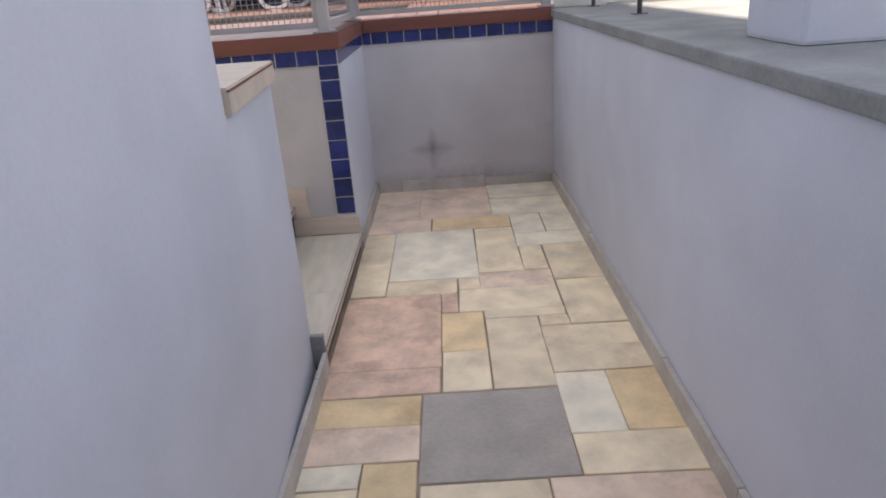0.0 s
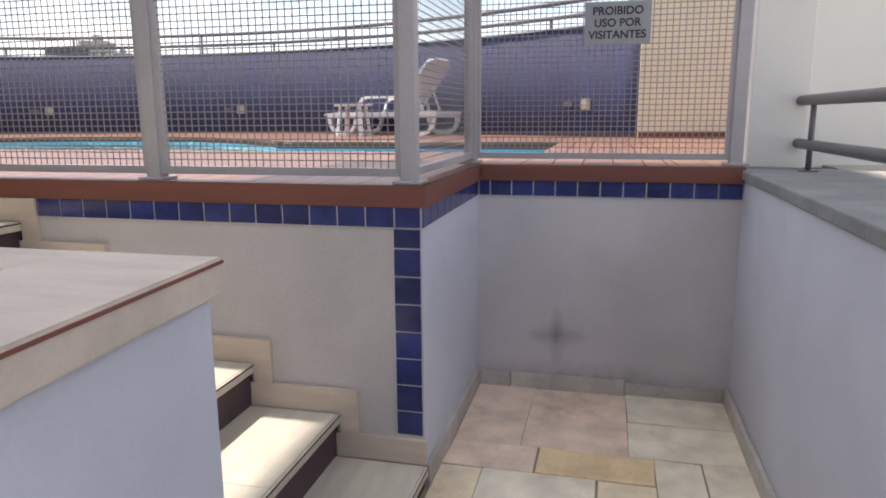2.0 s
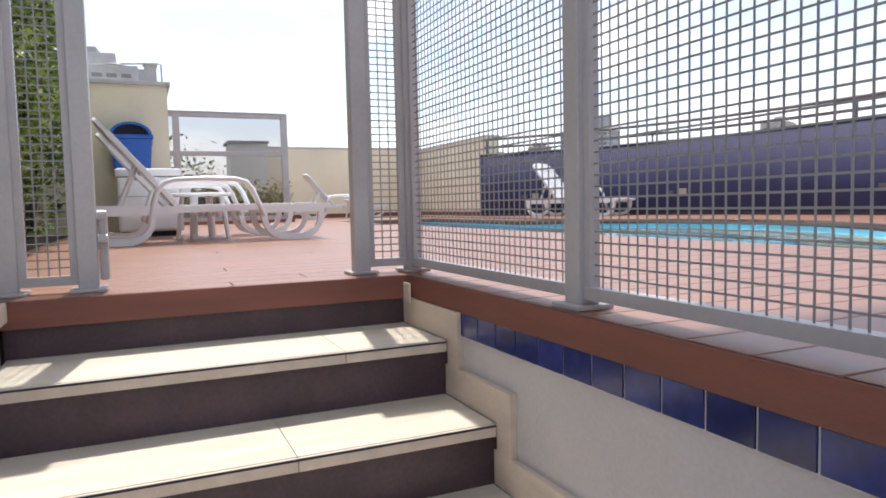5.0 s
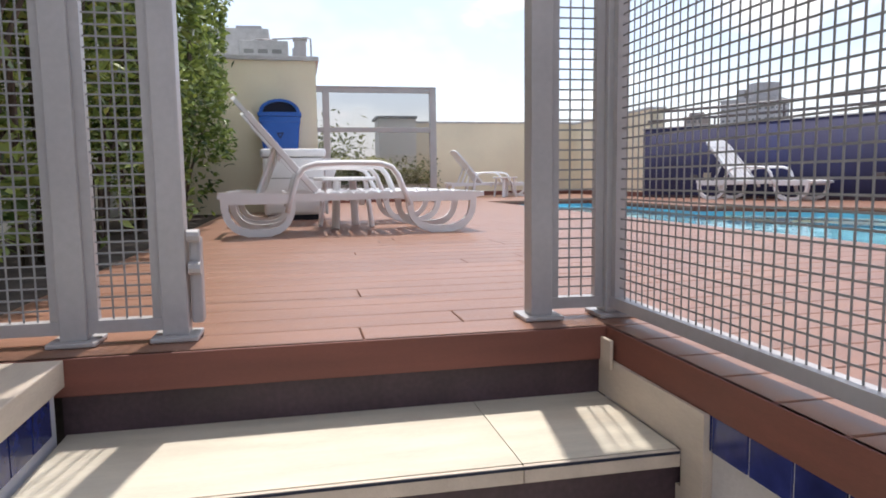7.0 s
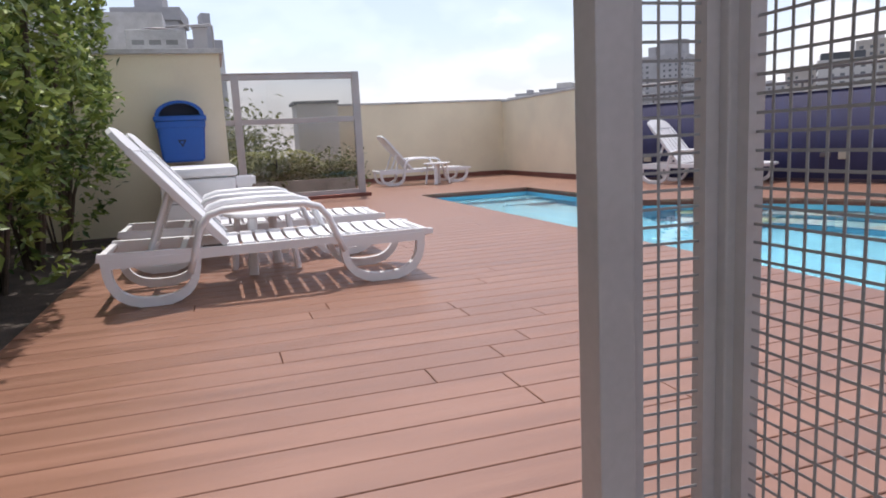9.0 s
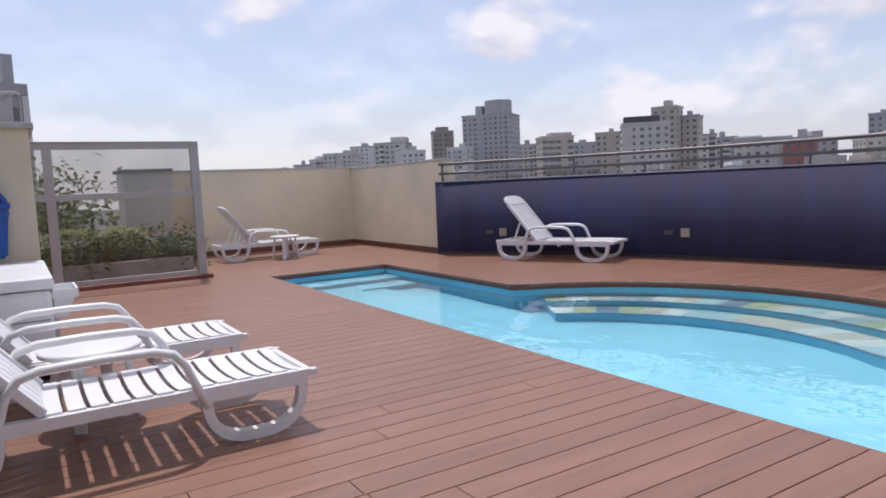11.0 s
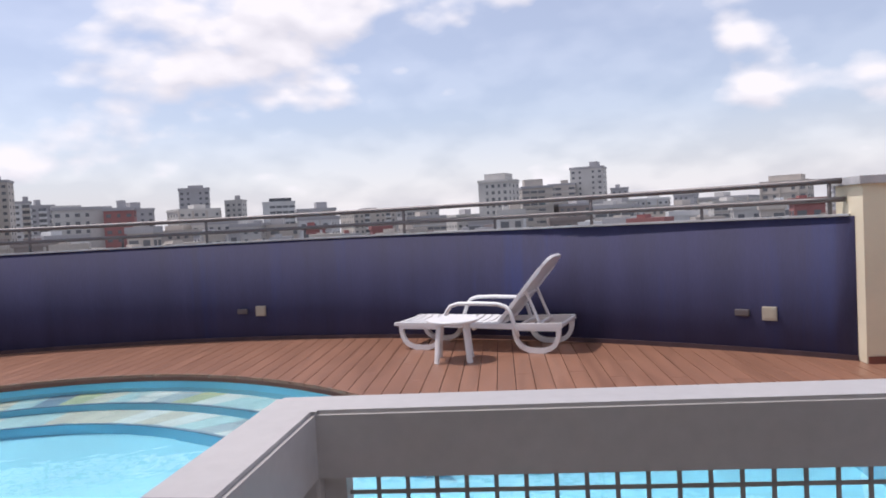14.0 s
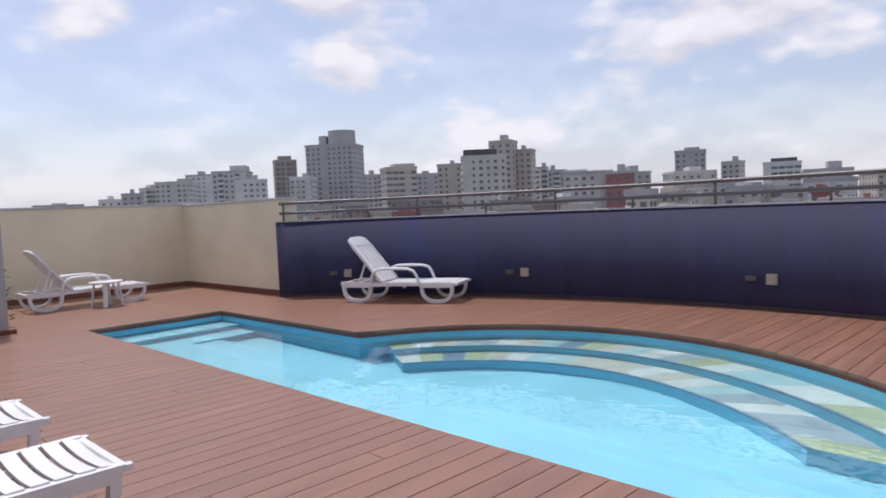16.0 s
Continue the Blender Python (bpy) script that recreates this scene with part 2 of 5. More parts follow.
STONES = {
    "p": material("pinkish_flagstone", (0.86, 0.67, 0.50), 0.6, 0.13, 7, 60, 0.2, pieces=0.06, stain=(0.50, 0.34, 0.25), stain_from=0.54),
    "w": material("whitish_flagstone", (0.90, 0.81, 0.62), 0.6, 0.10, 7, 60, 0.2, pieces=0.05, stain=(0.62, 0.52, 0.38), stain_from=0.54),
    "c": material("cream_flagstone", (0.90, 0.745, 0.51), 0.6, 0.12, 7, 60, 0.2, pieces=0.07, stain=(0.56, 0.41, 0.27), stain_from=0.54),
    "y": material("ochre_flagstone", (0.82, 0.62, 0.35), 0.6, 0.12, 7, 60, 0.2, pieces=0.06, stain=(0.54, 0.35, 0.16), stain_from=0.54),
    "g": material("grey_flagstone", (0.44, 0.39, 0.33), 0.65, 0.10, 6, 60, 0.2, pieces=0.06, stain=(0.33, 0.28, 0.24), stain_from=0.54),
    "r": material("reddish_flagstone", (0.80, 0.56, 0.40), 0.6, 0.15, 9, 60, 0.2, pieces=0.05, stain=(0.42, 0.25, 0.17), stain_from=0.54),
}


def add_dark_streaks(m, centre, dark, arms):
    """Soft dark streaks that cross at centre, mixed into a wall's paint."""
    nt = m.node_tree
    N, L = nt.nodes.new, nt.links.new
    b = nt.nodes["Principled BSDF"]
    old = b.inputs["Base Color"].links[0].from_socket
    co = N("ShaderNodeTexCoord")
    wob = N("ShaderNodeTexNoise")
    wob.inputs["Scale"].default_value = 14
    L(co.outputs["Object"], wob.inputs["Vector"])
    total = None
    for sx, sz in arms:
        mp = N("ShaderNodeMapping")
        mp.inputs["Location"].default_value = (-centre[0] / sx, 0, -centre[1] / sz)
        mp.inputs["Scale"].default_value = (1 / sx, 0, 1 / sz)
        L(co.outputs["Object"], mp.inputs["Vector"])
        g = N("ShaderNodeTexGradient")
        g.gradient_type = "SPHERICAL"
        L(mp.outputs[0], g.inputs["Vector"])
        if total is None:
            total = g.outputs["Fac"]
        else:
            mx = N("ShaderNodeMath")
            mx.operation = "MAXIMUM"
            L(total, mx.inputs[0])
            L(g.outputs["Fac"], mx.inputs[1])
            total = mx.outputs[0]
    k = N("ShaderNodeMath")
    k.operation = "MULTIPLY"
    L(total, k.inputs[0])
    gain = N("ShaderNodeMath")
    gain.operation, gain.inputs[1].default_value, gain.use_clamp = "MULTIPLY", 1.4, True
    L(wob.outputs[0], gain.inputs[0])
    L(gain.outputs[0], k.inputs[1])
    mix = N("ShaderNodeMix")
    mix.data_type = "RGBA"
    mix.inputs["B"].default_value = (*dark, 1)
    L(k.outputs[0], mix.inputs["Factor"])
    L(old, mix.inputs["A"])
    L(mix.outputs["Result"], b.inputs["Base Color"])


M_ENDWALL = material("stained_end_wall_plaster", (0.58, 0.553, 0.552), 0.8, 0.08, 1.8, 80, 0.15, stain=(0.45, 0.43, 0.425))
# cross-shaped dark stain low on the wall
add_dark_streaks(M_ENDWALL, (0.09, 0.29), (0.24, 0.23, 0.24), ((0.05, 0.17), (0.17, 0.055), (0.09, 0.09)))
# wide band: the wall turns darker towards its foot
add_dark_streaks(M_ENDWALL, (0.30, 0.02), (0.25, 0.23, 0.22), ((0.9, 0.16),))


# ---- mesh helpers ----
def box_bm(x0, x1, y0, y1, z0, z1, bevel=0.0, bm=None):
    own = bm is None
    bm = bm or bmesh.new()
    vs = [bm.verts.new((x, y, z)) for x in (x0, x1) for y in (y0, y1) for z in (z0, z1)]
    fs = [(0, 1, 3, 2), (4, 6, 7, 5), (0, 4, 5, 1), (2, 3, 7, 6), (0, 2, 6, 4), (1, 5, 7, 3)]
    faces = [bm.faces.new([vs[i] for i in f]) for f in fs]
    if bevel and own:
        bmesh.ops.bevel(bm, geom=bm.edges[:], offset=bevel, segments=2, profile=0.6, affect="EDGES")
    return bm


def prism_bm(pts, axis, a, b, bm=None):
    """A closed outline of (u, v), stretched along axis from a to b."""
    bm = bm or bmesh.new()
    put = {"x": lambda u, v, w: (w, u, v), "y": lambda u, v, w: (u, w, v), "z": lambda u, v, w: (u, v, w)}[axis]
    A = [bm.verts.new(put(u, v, a)) for u, v in pts]
    B = [bm.verts.new(put(u, v, b)) for u, v in pts]
    n = len(pts)
    bm.faces.new(A)
    bm.faces.new(B[::-1])
    for i in range(n):
        bm.faces.new((A[i], B[i], B[(i + 1) % n], A[(i + 1) % n]))
    bmesh.ops.recalc_face_normals(bm, faces=bm.faces[:])
    return bm


def ring_bm(outer, inner, axis, a, b, bm=None):
    """A band between two outlines of as many points, stretched along axis."""
    bm = bm or bmesh.new()
    put = {"x": lambda u, v, w: (w, u, v), "y": lambda u, v, w: (u, w, v), "z": lambda u, v, w: (u, v, w)}[axis]
    R = [[bm.verts.new(put(u, v, w)) for u, v in ps] for ps in (outer, inner) for w in (a, b)]
    oa, ob, ia, ib = R
    n = len(outer)
    for i in range(n):
        j = (i + 1) % n
        bm.faces.new((oa[i], oa[j], ob[j], ob[i]))
        bm.faces.new((ia[i], ib[i], ib[j], ia[j]))
        bm.faces.new((oa[i], ia[i], ia[j], oa[j]))
        bm.faces.new((ob[i], ob[j], ib[j], ib[i]))
    bmesh.ops.recalc_face_normals(bm, faces=bm.faces[:])
    return bm


def tube_bm(points, r, sides=8, bm=None, flat=1.0):
    """A tube along points."""
    bm = bm or bmesh.new()
    pts = [Vector(p) for p in points]
    rings = []
    for i, p in enumerate(pts):
        d = (pts[min(i + 1, len(pts) - 1)] - pts[max(i - 1, 0)]).normalized()
        s = d.cross(Vector((0, 0, 1)))
        s = s.normalized() if s.length > 1e-3 else Vector((1, 0, 0))
        u = s.cross(d).normalized()
        rings.append([bm.verts.new(p + s * r * math.cos(6.2832 * k / sides) + u * r * flat * math.sin(6.2832 * k / sides)) for k in range(sides)])
    for a, b in zip(rings, rings[1:]):
        for k in range(sides):
            bm.faces.new((a[k], a[(k + 1) % sides], b[(k + 1) % sides], b[k]))
    bm.faces.new(rings[0][::-1])
    bm.faces.new(rings[-1])
    bmesh.ops.recalc_face_normals(bm, faces=bm.faces[:])
    return bm


def lathe_bm(profile, sides=28, centre=(0, 0)):
    bm = bmesh.new()
    rings = [[bm.verts.new((centre[0] + r * math.cos(6.2832 * k / sides), centre[1] + r * math.sin(6.2832 * k / sides), z)) for k in range(sides)] for r, z in profile]
    for a, b in zip(rings, rings[1:]):
        for k in range(sides):
            bm.faces.new((a[k], a[(k + 1) % sides], b[(k + 1) % sides], b[k]))
    bm.faces.new(rings[0][::-1])
    bm.faces.new(rings[-1])
    bmesh.ops.recalc_face_normals(bm, faces=bm.faces[:])
    return bm


def finish(ob, mat, smooth=False):
    ob.data.materials.append(mat)
    if smooth:
        for p in ob.data.polygons:
            p.use_smooth = True
    return ob


def part(name, bm, mat, parent=None, label="", smooth=False):
    me = bpy.data.meshes.new(name)
    bm.to_mesh(me)
    bm.free()
    ob = finish(new(name, me), mat, smooth)
    ob.parent = parent
    if label:
        ob["label"] = label
    return ob


def structure(name, bm, mat, label="", smooth=False):
    return tagged(part(name, bm, mat, None, "", smooth), label, name.split("_")[0], "", "structure")


def thing(name, label, category, group="", at=(0, 0, 0), turn=0.0):
    e = new(name)
    e.matrix_basis = pose(*at, 0, 0, turn)
    return tagged(e, label, category, group)


def data_mesh(name, verts, faces):
    me = bpy.data.meshes.new(name)
    me.from_pydata(verts, [], faces)
    me.update()
    return me


# ---- plan ----
DECK = 1.18
XL, XR, YE = -0.325, 0.945, 5.20          # passage: side walls and end wall
YS = 4.10                                # wall beside the stairs
XD = -2.433                              # deck edge at the top of the stairs
EDGES = (-0.313, -0.669, -1.029, -1.392, -1.743, -2.069)
ARC_C, ARC_R = (-5.871, 1.241), 10.44    # curved blue wall
POOL_X, POOL_Y = (-11.74, -0.12), (6.37, 8.17)
BAY_C, BAY_R = (-5.98, 7.08), 2.78       # round bay of the pool

# ---- passage and stairs ----
structure("floor_passage", box_bm(XL - 0.1, XR + 0.1, -2.2, YE + 0.05, -0.30, -0.005), M_MORTAR, "mortar bed under the passage flagstones")
structure("wall_left", box_bm(XL - 0.30, XL, -2.2, 2.16, -0.3, 7.00, 0.004), M_WHITEWALL, "tall bluish-white plastered wall")
structure("wall_right", box_bm(XR, XR + 0.24, -2.2, YE + 0.3, -0.3, 1.118), M_WHITEWALL, "low bluish-white plastered wall of the passage")
structure("wall_back", box_bm(XL - 0.3, 1.6, -2.45, -2.2, -0.3, 7.00), M_WHITEWALL, "plain white wall behind the passage")
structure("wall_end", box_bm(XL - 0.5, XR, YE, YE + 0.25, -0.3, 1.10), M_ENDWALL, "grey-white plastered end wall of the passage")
structure("wall_corner", box_bm(XL - 0.41, XL - 0.01, YS, YS + 0.2, -0.3, 1.10), M_GREYWALL, "grey-white plastered wall end at the corner")
structure("wall_return", box_bm(XL - 0.40, XL - 0.008, YS + 0.006, YE, -0.3, 1.10), M_WHITEWALL, "white plastered wall under the deck corner")
structure("wall_stairs", box_bm(XD - 0.2, XL - 0.41, YS, YS + 0.2, -0.3, 1.10), M_GREYWALL, "grey-white rough plaster wall beside the stairs")
structure("wall_coping", box_bm(XR - 0.015, 1.40, -2.2, YE + 0.15, 1.118, 1.165, 0.008), M_COPING, "weathered grey concrete coping on the low wall")
structure("floor_side_terrace", box_bm(1.40, 6.0, -2.2, 5.66, 0.9, 1.162), M_SANDFLOOR, "pale side terrace beyond the railing")
structure("column_near", box_bm(1.135, 1.60, 2.285, 2.63, 1.165, 4.2, 0.012), M_WHITEWALL, "bluish-white square column on the coping")
structure("column_end", box_bm(XR + 0.03, 1.235, 5.36, 5.66, 1.165, 4.2, 0.006), M_PALECREAM, "pale cream column at the fence's end")
structure("wall_side_terrace", box_bm(1.235, 6.0, 5.66, 5.9, 0.9, 4.2), M_PALECREAM, "plain pale cream wall of the side terrace")
structure("wall_side_far", box_bm(6.0, 6.25, -2.2, 5.9, 0.9, 2.2), M_PALECREAM, "plain pale wall closing the side terrace")

# unseen slab, added to keep direct sun off the passage and first tread
structure("ceiling_eave", box_bm(-3.42, -0.94, 1.0, 5.85, 7.00, 7.16), M_PALECREAM, "unseen slab added high over the stairs to shade the passage")

# fascia boards round the deck's edge
FZ = (1.10, DECK)
structure("fascia_stairs", box_bm(XD - 0.03, XL + 0.011, YS - 0.015, YS + 0.0, *FZ, 0.003), M_FASCIA, "red-brown composite fascia over the stairs")
structure("fascia_corner", box_bm(XL - 0.01, XL + 0.011, YS + 0.0, YE - 0.02, *FZ, 0.003), M_FASCIA, "red-brown composite fascia at the deck corner")
structure("fascia_end", box_bm(XL + 0.012, XR - 0.001, YE - 0.02, YE + 0.0, *FZ, 0.003), M_FASCIA, "red-brown composite fascia on the end wall")
structure("fascia_top_step", box_bm(XD - 0.02, XD, 2.16, YS - 0.016, 1.095, DECK, 0.003), M_FASCIA, "red-brown composite fascia at the top step")

# stairs: maroon core, stone treads on it
stair = tagged(new("stairs"), "six sandstone treads with dark maroon risers", "stairs", "", "structure")
outline = [(EDGES[0] - 0.022, -0.3), (EDGES[0] - 0.022, 0.065)]
for i, e in enumerate(EDGES[1:], 1):
    z = 0.065 + 0.18 * i
    outline += [(e - 0.022, z - 0.18), (e - 0.022, z)]
outline += [(XD - 0.032, 0.965), (XD - 0.032, 1.10), (XD - 0.4, 1.10), (XD - 0.4, -0.3)]
part("riser", prism_bm(outline, "y", 2.80, YS - 0.001), M_RISER, stair, "dark maroon painted risers")
BACKS = EDGES[1:] + (XD - 0.01,)
for i, (e, back) in enumerate(zip(EDGES, BACKS)):
    z = 0.10 + 0.18 * i
    cut = 3.30 + 0.22 * (i % 3)
    for y0, y1 in ((2.805, cut - 0.001), (cut + 0.001, YS - 0.024)):
        part("tread", box_bm(back - 0.024, e - 0.012, y0, y1, z - 0.034, z), M_TREAD, stair)
        part("nosing", box_bm(e - 0.010, e, y0, y1, z - 0.036, z - 0.001, 0.0015), M_CAPSTONE, stair)
    part("grip_line", box_bm(e - 0.005, e + 0.0012, 2.806, YS - 0.025, z - 0.0085, z - 0.0025), M_DARK, stair)

# stepped stone skirting on the stair wall
for i, (e, back) in enumerate(zip(EDGES, BACKS)):
    z = 0.10 + 0.18 * i
    top = z + 0.10
    if i == 0:
        part("skirting_stone", box_bm(back - 0.02, XL + 0.004, YS - 0.022, YS - 0.001, z + 0.002, top, 0.003), M_CAPSTONE, stair)
    else:
        pts = [(e + 0.075, z - 0.08), (e + 0.075, top), (back - 0.02, top), (back - 0.02, z + 0.002), (e - 0.002, z + 0.002), (e - 0.002, z - 0.08)]
        part("skirting_stone", prism_bm(pts, "y", YS - 0.022, YS - 0.001), M_CAPSTONE, stair)
part("skirting_stone", box_bm(XD - 0.008, XD + 0.055, YS - 0.032, YS - 0.023, 1.08, 1.155, 0.003), M_CAPSTONE, stair)

# blue tiles: a row under the fascia, a column at the corner
tiles = tagged(new("tile_trim"), "cobalt blue glazed tiles with pale joints", "tiles", "", "structure")
P = 0.106


def tile(x0, x1, y0, y1, z0, z1):
    part("tile", box_bm(x0, x1, y0, y1, z0, z1, 0.0015), M_TILE, tiles)


part("grout", box_bm(XD + 0.05, XL - 0.011, YS - 0.005, YS - 0.0005, 1.022, 1.099), M_GROUT, tiles)
part("grout", box_bm(XL - 0.118, XL - 0.011, YS - 0.005, YS - 0.0005, 0.20, 1.0215), M_GROUT, tiles)
part("grout", box_bm(XL - 0.0095, XL - 0.005, YS - 0.004, YE - 0.001, 1.022, 1.099), M_GROUT, tiles)
part("grout", box_bm(XL - 0.004, XR - 0.001, YE - 0.005, YE - 0.0005, 1.022, 1.099), M_GROUT, tiles)
ROW = 0.1111
for k in range(18):
    x1 = XL - 0.012 if k == 0 else -0.437 - (k - 1) * ROW
    tile(max(-0.437 - k * ROW + 0.006, XD + 0.052), x1, YS - 0.009, YS - 0.003, 1.026, 1.099)
z = 1.020
for k in range(8):
    hgt = 0.075 if k == 0 else (0.098 if k == 7 else P)
    tile(XL - 0.112, XL - 0.012, YS - 0.009, YS - 0.003, z - hgt + 0.006, z)
    z -= hgt
for k in range(10):
    y0 = YS - 0.002 + k * ROW
    tile(XL - 0.007, XL - 0.001, y0, min(y0 + ROW - 0.006, YE - 0.012), 1.026, 1.099)
tile(XL + 0.004, XL + 0.056, YE - 0.009, YE - 0.003, 1.026, 1.099)
for k in range(11):
    x0 = XL + 0.062 + k * 0.1100
    tile(x0, min(x0 + 0.104, XR - 0.004), YE - 0.009, YE - 0.003, 1.026, 1.099)

# planter beside the stairs
planter = tagged(new("planter"), "white plastered planter with sandstone cap and blue tiles", "planter", "", "structure")
part("planter_wall", prism_bm([(XD + 0.002, 2.162), (XL - 0.004, 2.162), (XL - 0.042, 2.795), (XD + 0.002, 2.795)], "z", -0.3, 1.118), M_WHITEWALL, planter)
cap = prism_bm([(-0.66, 2.165), (XL + 0.014, 2.165), (XL - 0.028, 2.822), (-0.66, 2.822)], "z", 1.112, DECK)
bmesh.ops.bevel(cap, geom=cap.edges[:], offset=0.004, segments=2, affect="EDGES")
part("cap", cap, M_CAPSTONE, planter)
part("cap_line", prism_bm([(XL - 0.02, 2.167), (XL + 0.0165, 2.167), (XL - 0.0255, 2.8235), (XL - 0.06, 2.8235)], "z", 1.1685, 1.1745), M_FASCIA, planter, "thin dark line along the cap edge")
part("cap", box_bm(XD + 0.003, -0.66, 2.66, 2.82, 1.120, DECK, 0.004), M_CAPSTONE, planter)
part("cap", box_bm(XD + 0.003, -0.66, 2.165, 2.30, 1.120, DECK, 0.004), M_CAPSTONE, planter)
part("soil", box_bm(XD + 0.05, -0.66, 2.30, 2.66, 1.119, 1.15), M_SOIL, planter, "dark soil")
for k in range(19):
    x1 = XL - 0.055 - k * P
    part("tile", box_bm(x1 - P + 0.006, x1, 2.796, 2.801, 1.026, 1.112), M_TILE, planter)
part("corner_stone", box_bm(XL - 0.045, XL + 0.010, 2.775, 2.802, 0.02, 0.155, 0.003), M_COPING, planter, "small grey stone at the foot")


def leaf_cloud(n, place, size, rnd, tilt=1.0):
    """Verts and faces of n bent leaves; place(rnd) gives a point."""
    verts, faces = [], []
    for _ in range(n):
        p = Vector(place(rnd))
        q = Euler((rnd.uniform(-tilt, tilt), rnd.uniform(-tilt, tilt), rnd.uniform(0, 6.283))).to_matrix()
        s = size * rnd.uniform(0.6, 1.25)
        base = len(verts)
        for u, v, w in ((0, -0.9, 0), (0.42, -0.1, 0.10), (0, 0.95, -0.05), (-0.42, -0.1, 0.10)):
            verts.append(tuple(p + q @ Vector((u * s, v * s, w * s))))
        faces.append((base, base + 1, base + 2, base + 3))
    return verts, faces


def foliage(name, n, place, size, mat, parent, seed, tilt=1.0):
    v, f = leaf_cloud(n, place, size, random.Random(seed), tilt)
    ob = finish(new(name, data_mesh(name, v, f)), mat)
    ob.parent = parent
    ob["kind"] = "stuff"
    return ob


rnd = random.Random(5)
for k in range(5):
    px = -0.78 - 0.36 * k
    t = thing("planter_plant", "small yellow-green leafy plant in the planter", "plant", "planter plants", (px, 2.52, 1.15))
    part("stem", tube_bm([(0, 0, 0), (0.01, 0, 0.05), (0.0, 0.01, 0.10)], 0.006, 6), M_BARK, t)
    foliage("leaves", 70, lambda r: (r.gauss(0, 0.055), r.gauss(0, 0.05), 0.05 + abs(r.gauss(0, 0.035))), 0.028, M_PALM, t, 30 + k)

# stone skirting of the passage
skirt = tagged(new("baseboard"), "narrow stone skirting along the passage walls", "baseboard", "", "structure")
y = -2.2
while y < YE - 0.05:
    n = min(y + 0.62 + 0.1 * rnd.random(), YE - 0.022)
    part("skirting_piece", box_bm(XR - 0.022, XR - 0.001, y, n - 0.004, -0.01, 0.085 + rnd.uniform(-.004, .004), 0.003), M_STONE_SKIRT, skirt)
    if y < 2.78:
        part("skirting_piece", box_bm(XL + 0.0, XL + 0.018, y, min(n, 2.78) - 0.004, -0.01, 0.085, 0.003), M_STONE_SKIRT, skirt)
    y = n
for y0, y1 in ((YS + 0.002, 4.62), (4.624, YE - 0.024)):
    part("skirting_piece", box_bm(XL - 0.009, XL + 0.012, y0, y1, -0.01, 0.09, 0.003), M_STONE_SKIRT, skirt)
for x0, x1, h in ((XL + 0.014, -0.15, .078), (-0.146, 0.44, .078), (0.444, XR - 0.024, .062)):
    part("skirting_piece", box_bm(x0, x1, YE - 0.02, YE - 0.001, -0.01, h, 0.003), M_STONE_SKIRT, skirt)

# ---- deck underlay, walls round the deck ----
structure("floor_deck_base", box_bm(-16.2, XD - 0.05, 2.2, POOL_Y[0] - 0.12, 0.95, 1.148), M_SOIL, "dark underlay below the deck boards")
structure("floor_deck_base_side", box_bm(XD - 0.05, 5.0, YE + 0.25, POOL_Y[0] - 0.12, 0.95, 1.148), M_SOIL, "dark underlay below the deck boards")
structure("floor_deck_base_corner", box_bm(XD - 0.05, XL - 0.4, YS + 0.2, YE + 0.25, 0.95, 1.148), M_SOIL, "dark underlay below the deck boards")


def arc_point(x, r=ARC_R):
    return ARC_C[1] + math.sqrt(r * r - (x - ARC_C[0]) ** 2)


def arc_band(r0, r1, z0, z1, xa, xb, n=72):
    """A curved wall between two radii, from xa to xb on the inner one."""
    bm = bmesh.new()
    a0, a1 = (math.acos((x - ARC_C[0]) / r0) for x in (xa, xb))
    rows = []
    for k in range(n + 1):
        a = a0 + (a1 - a0) * k / n
        c, s = math.cos(a), math.sin(a)
        rows.append([bm.verts.new((ARC_C[0] + r * c, ARC_C[1] + r * s, z)) for r, z in ((r0, z0), (r0, z1), (r1, z1), (r1, z0))])
    for p, q in zip(rows, rows[1:]):
        for i in range(4):
            bm.faces.new((p[i], p[(i + 1) % 4], q[(i + 1) % 4], q[i]))
    bm.faces.new(rows[0])
    bm.faces.new(rows[-1][::-1])
    bmesh.ops.recalc_face_normals(bm, faces=bm.faces[:])
    return bm


structure("wall_blue_curved", arc_band(ARC_R, ARC_R + 0.18, 0.6, 2.40, -12.28, 0.605), M_BLUEWALL, "long curved parapet in dark blue textured paint", True)
structure("wall_blue_coping", arc_band(ARC_R - 0.012, ARC_R + 0.2, 2.40, 2.418, -12.28, 0.565), M_PALECOPING, "thin pale grey coping on the blue parapet")
structure("baseboard_blue_wall", arc_band(ARC_R - 0.015, ARC_R - 0.001, 1.15, 1.225, -12.26, 0.60), M_RISER, "dark red-brown plinth strip below the blue wall")
structure("wall_cream_west", box_bm(-16.2, -15.95, 5.72, 9.90, 0.6, 2.80), M_CREAM, "cream painted parapet")
structure("wall_cream_north", box_bm(-15.95, -12.28, 9.62, 9.90, 0.6, 2.77), M_CREAM, "cream painted parapet beside the blue wall")
structure("wall_cream_coping", box_bm(-16.23, -15.93, 5.70, 9.93, 2.80, 2.84, 0.005), M_PALECOPING, "grey coping on the cream parapet")
structure("wall_cream_coping_north", box_bm(-15.93, -12.26, 9.60, 9.93, 2.77, 2.81, 0.005), M_PALECOPING, "grey coping on the cream parapet")
structure("baseboard_cream", box_bm(-15.948, -12.30, 9.605, 9.62, 1.15, 1.27), M_FASCIA, "dark red-brown plinth strip")
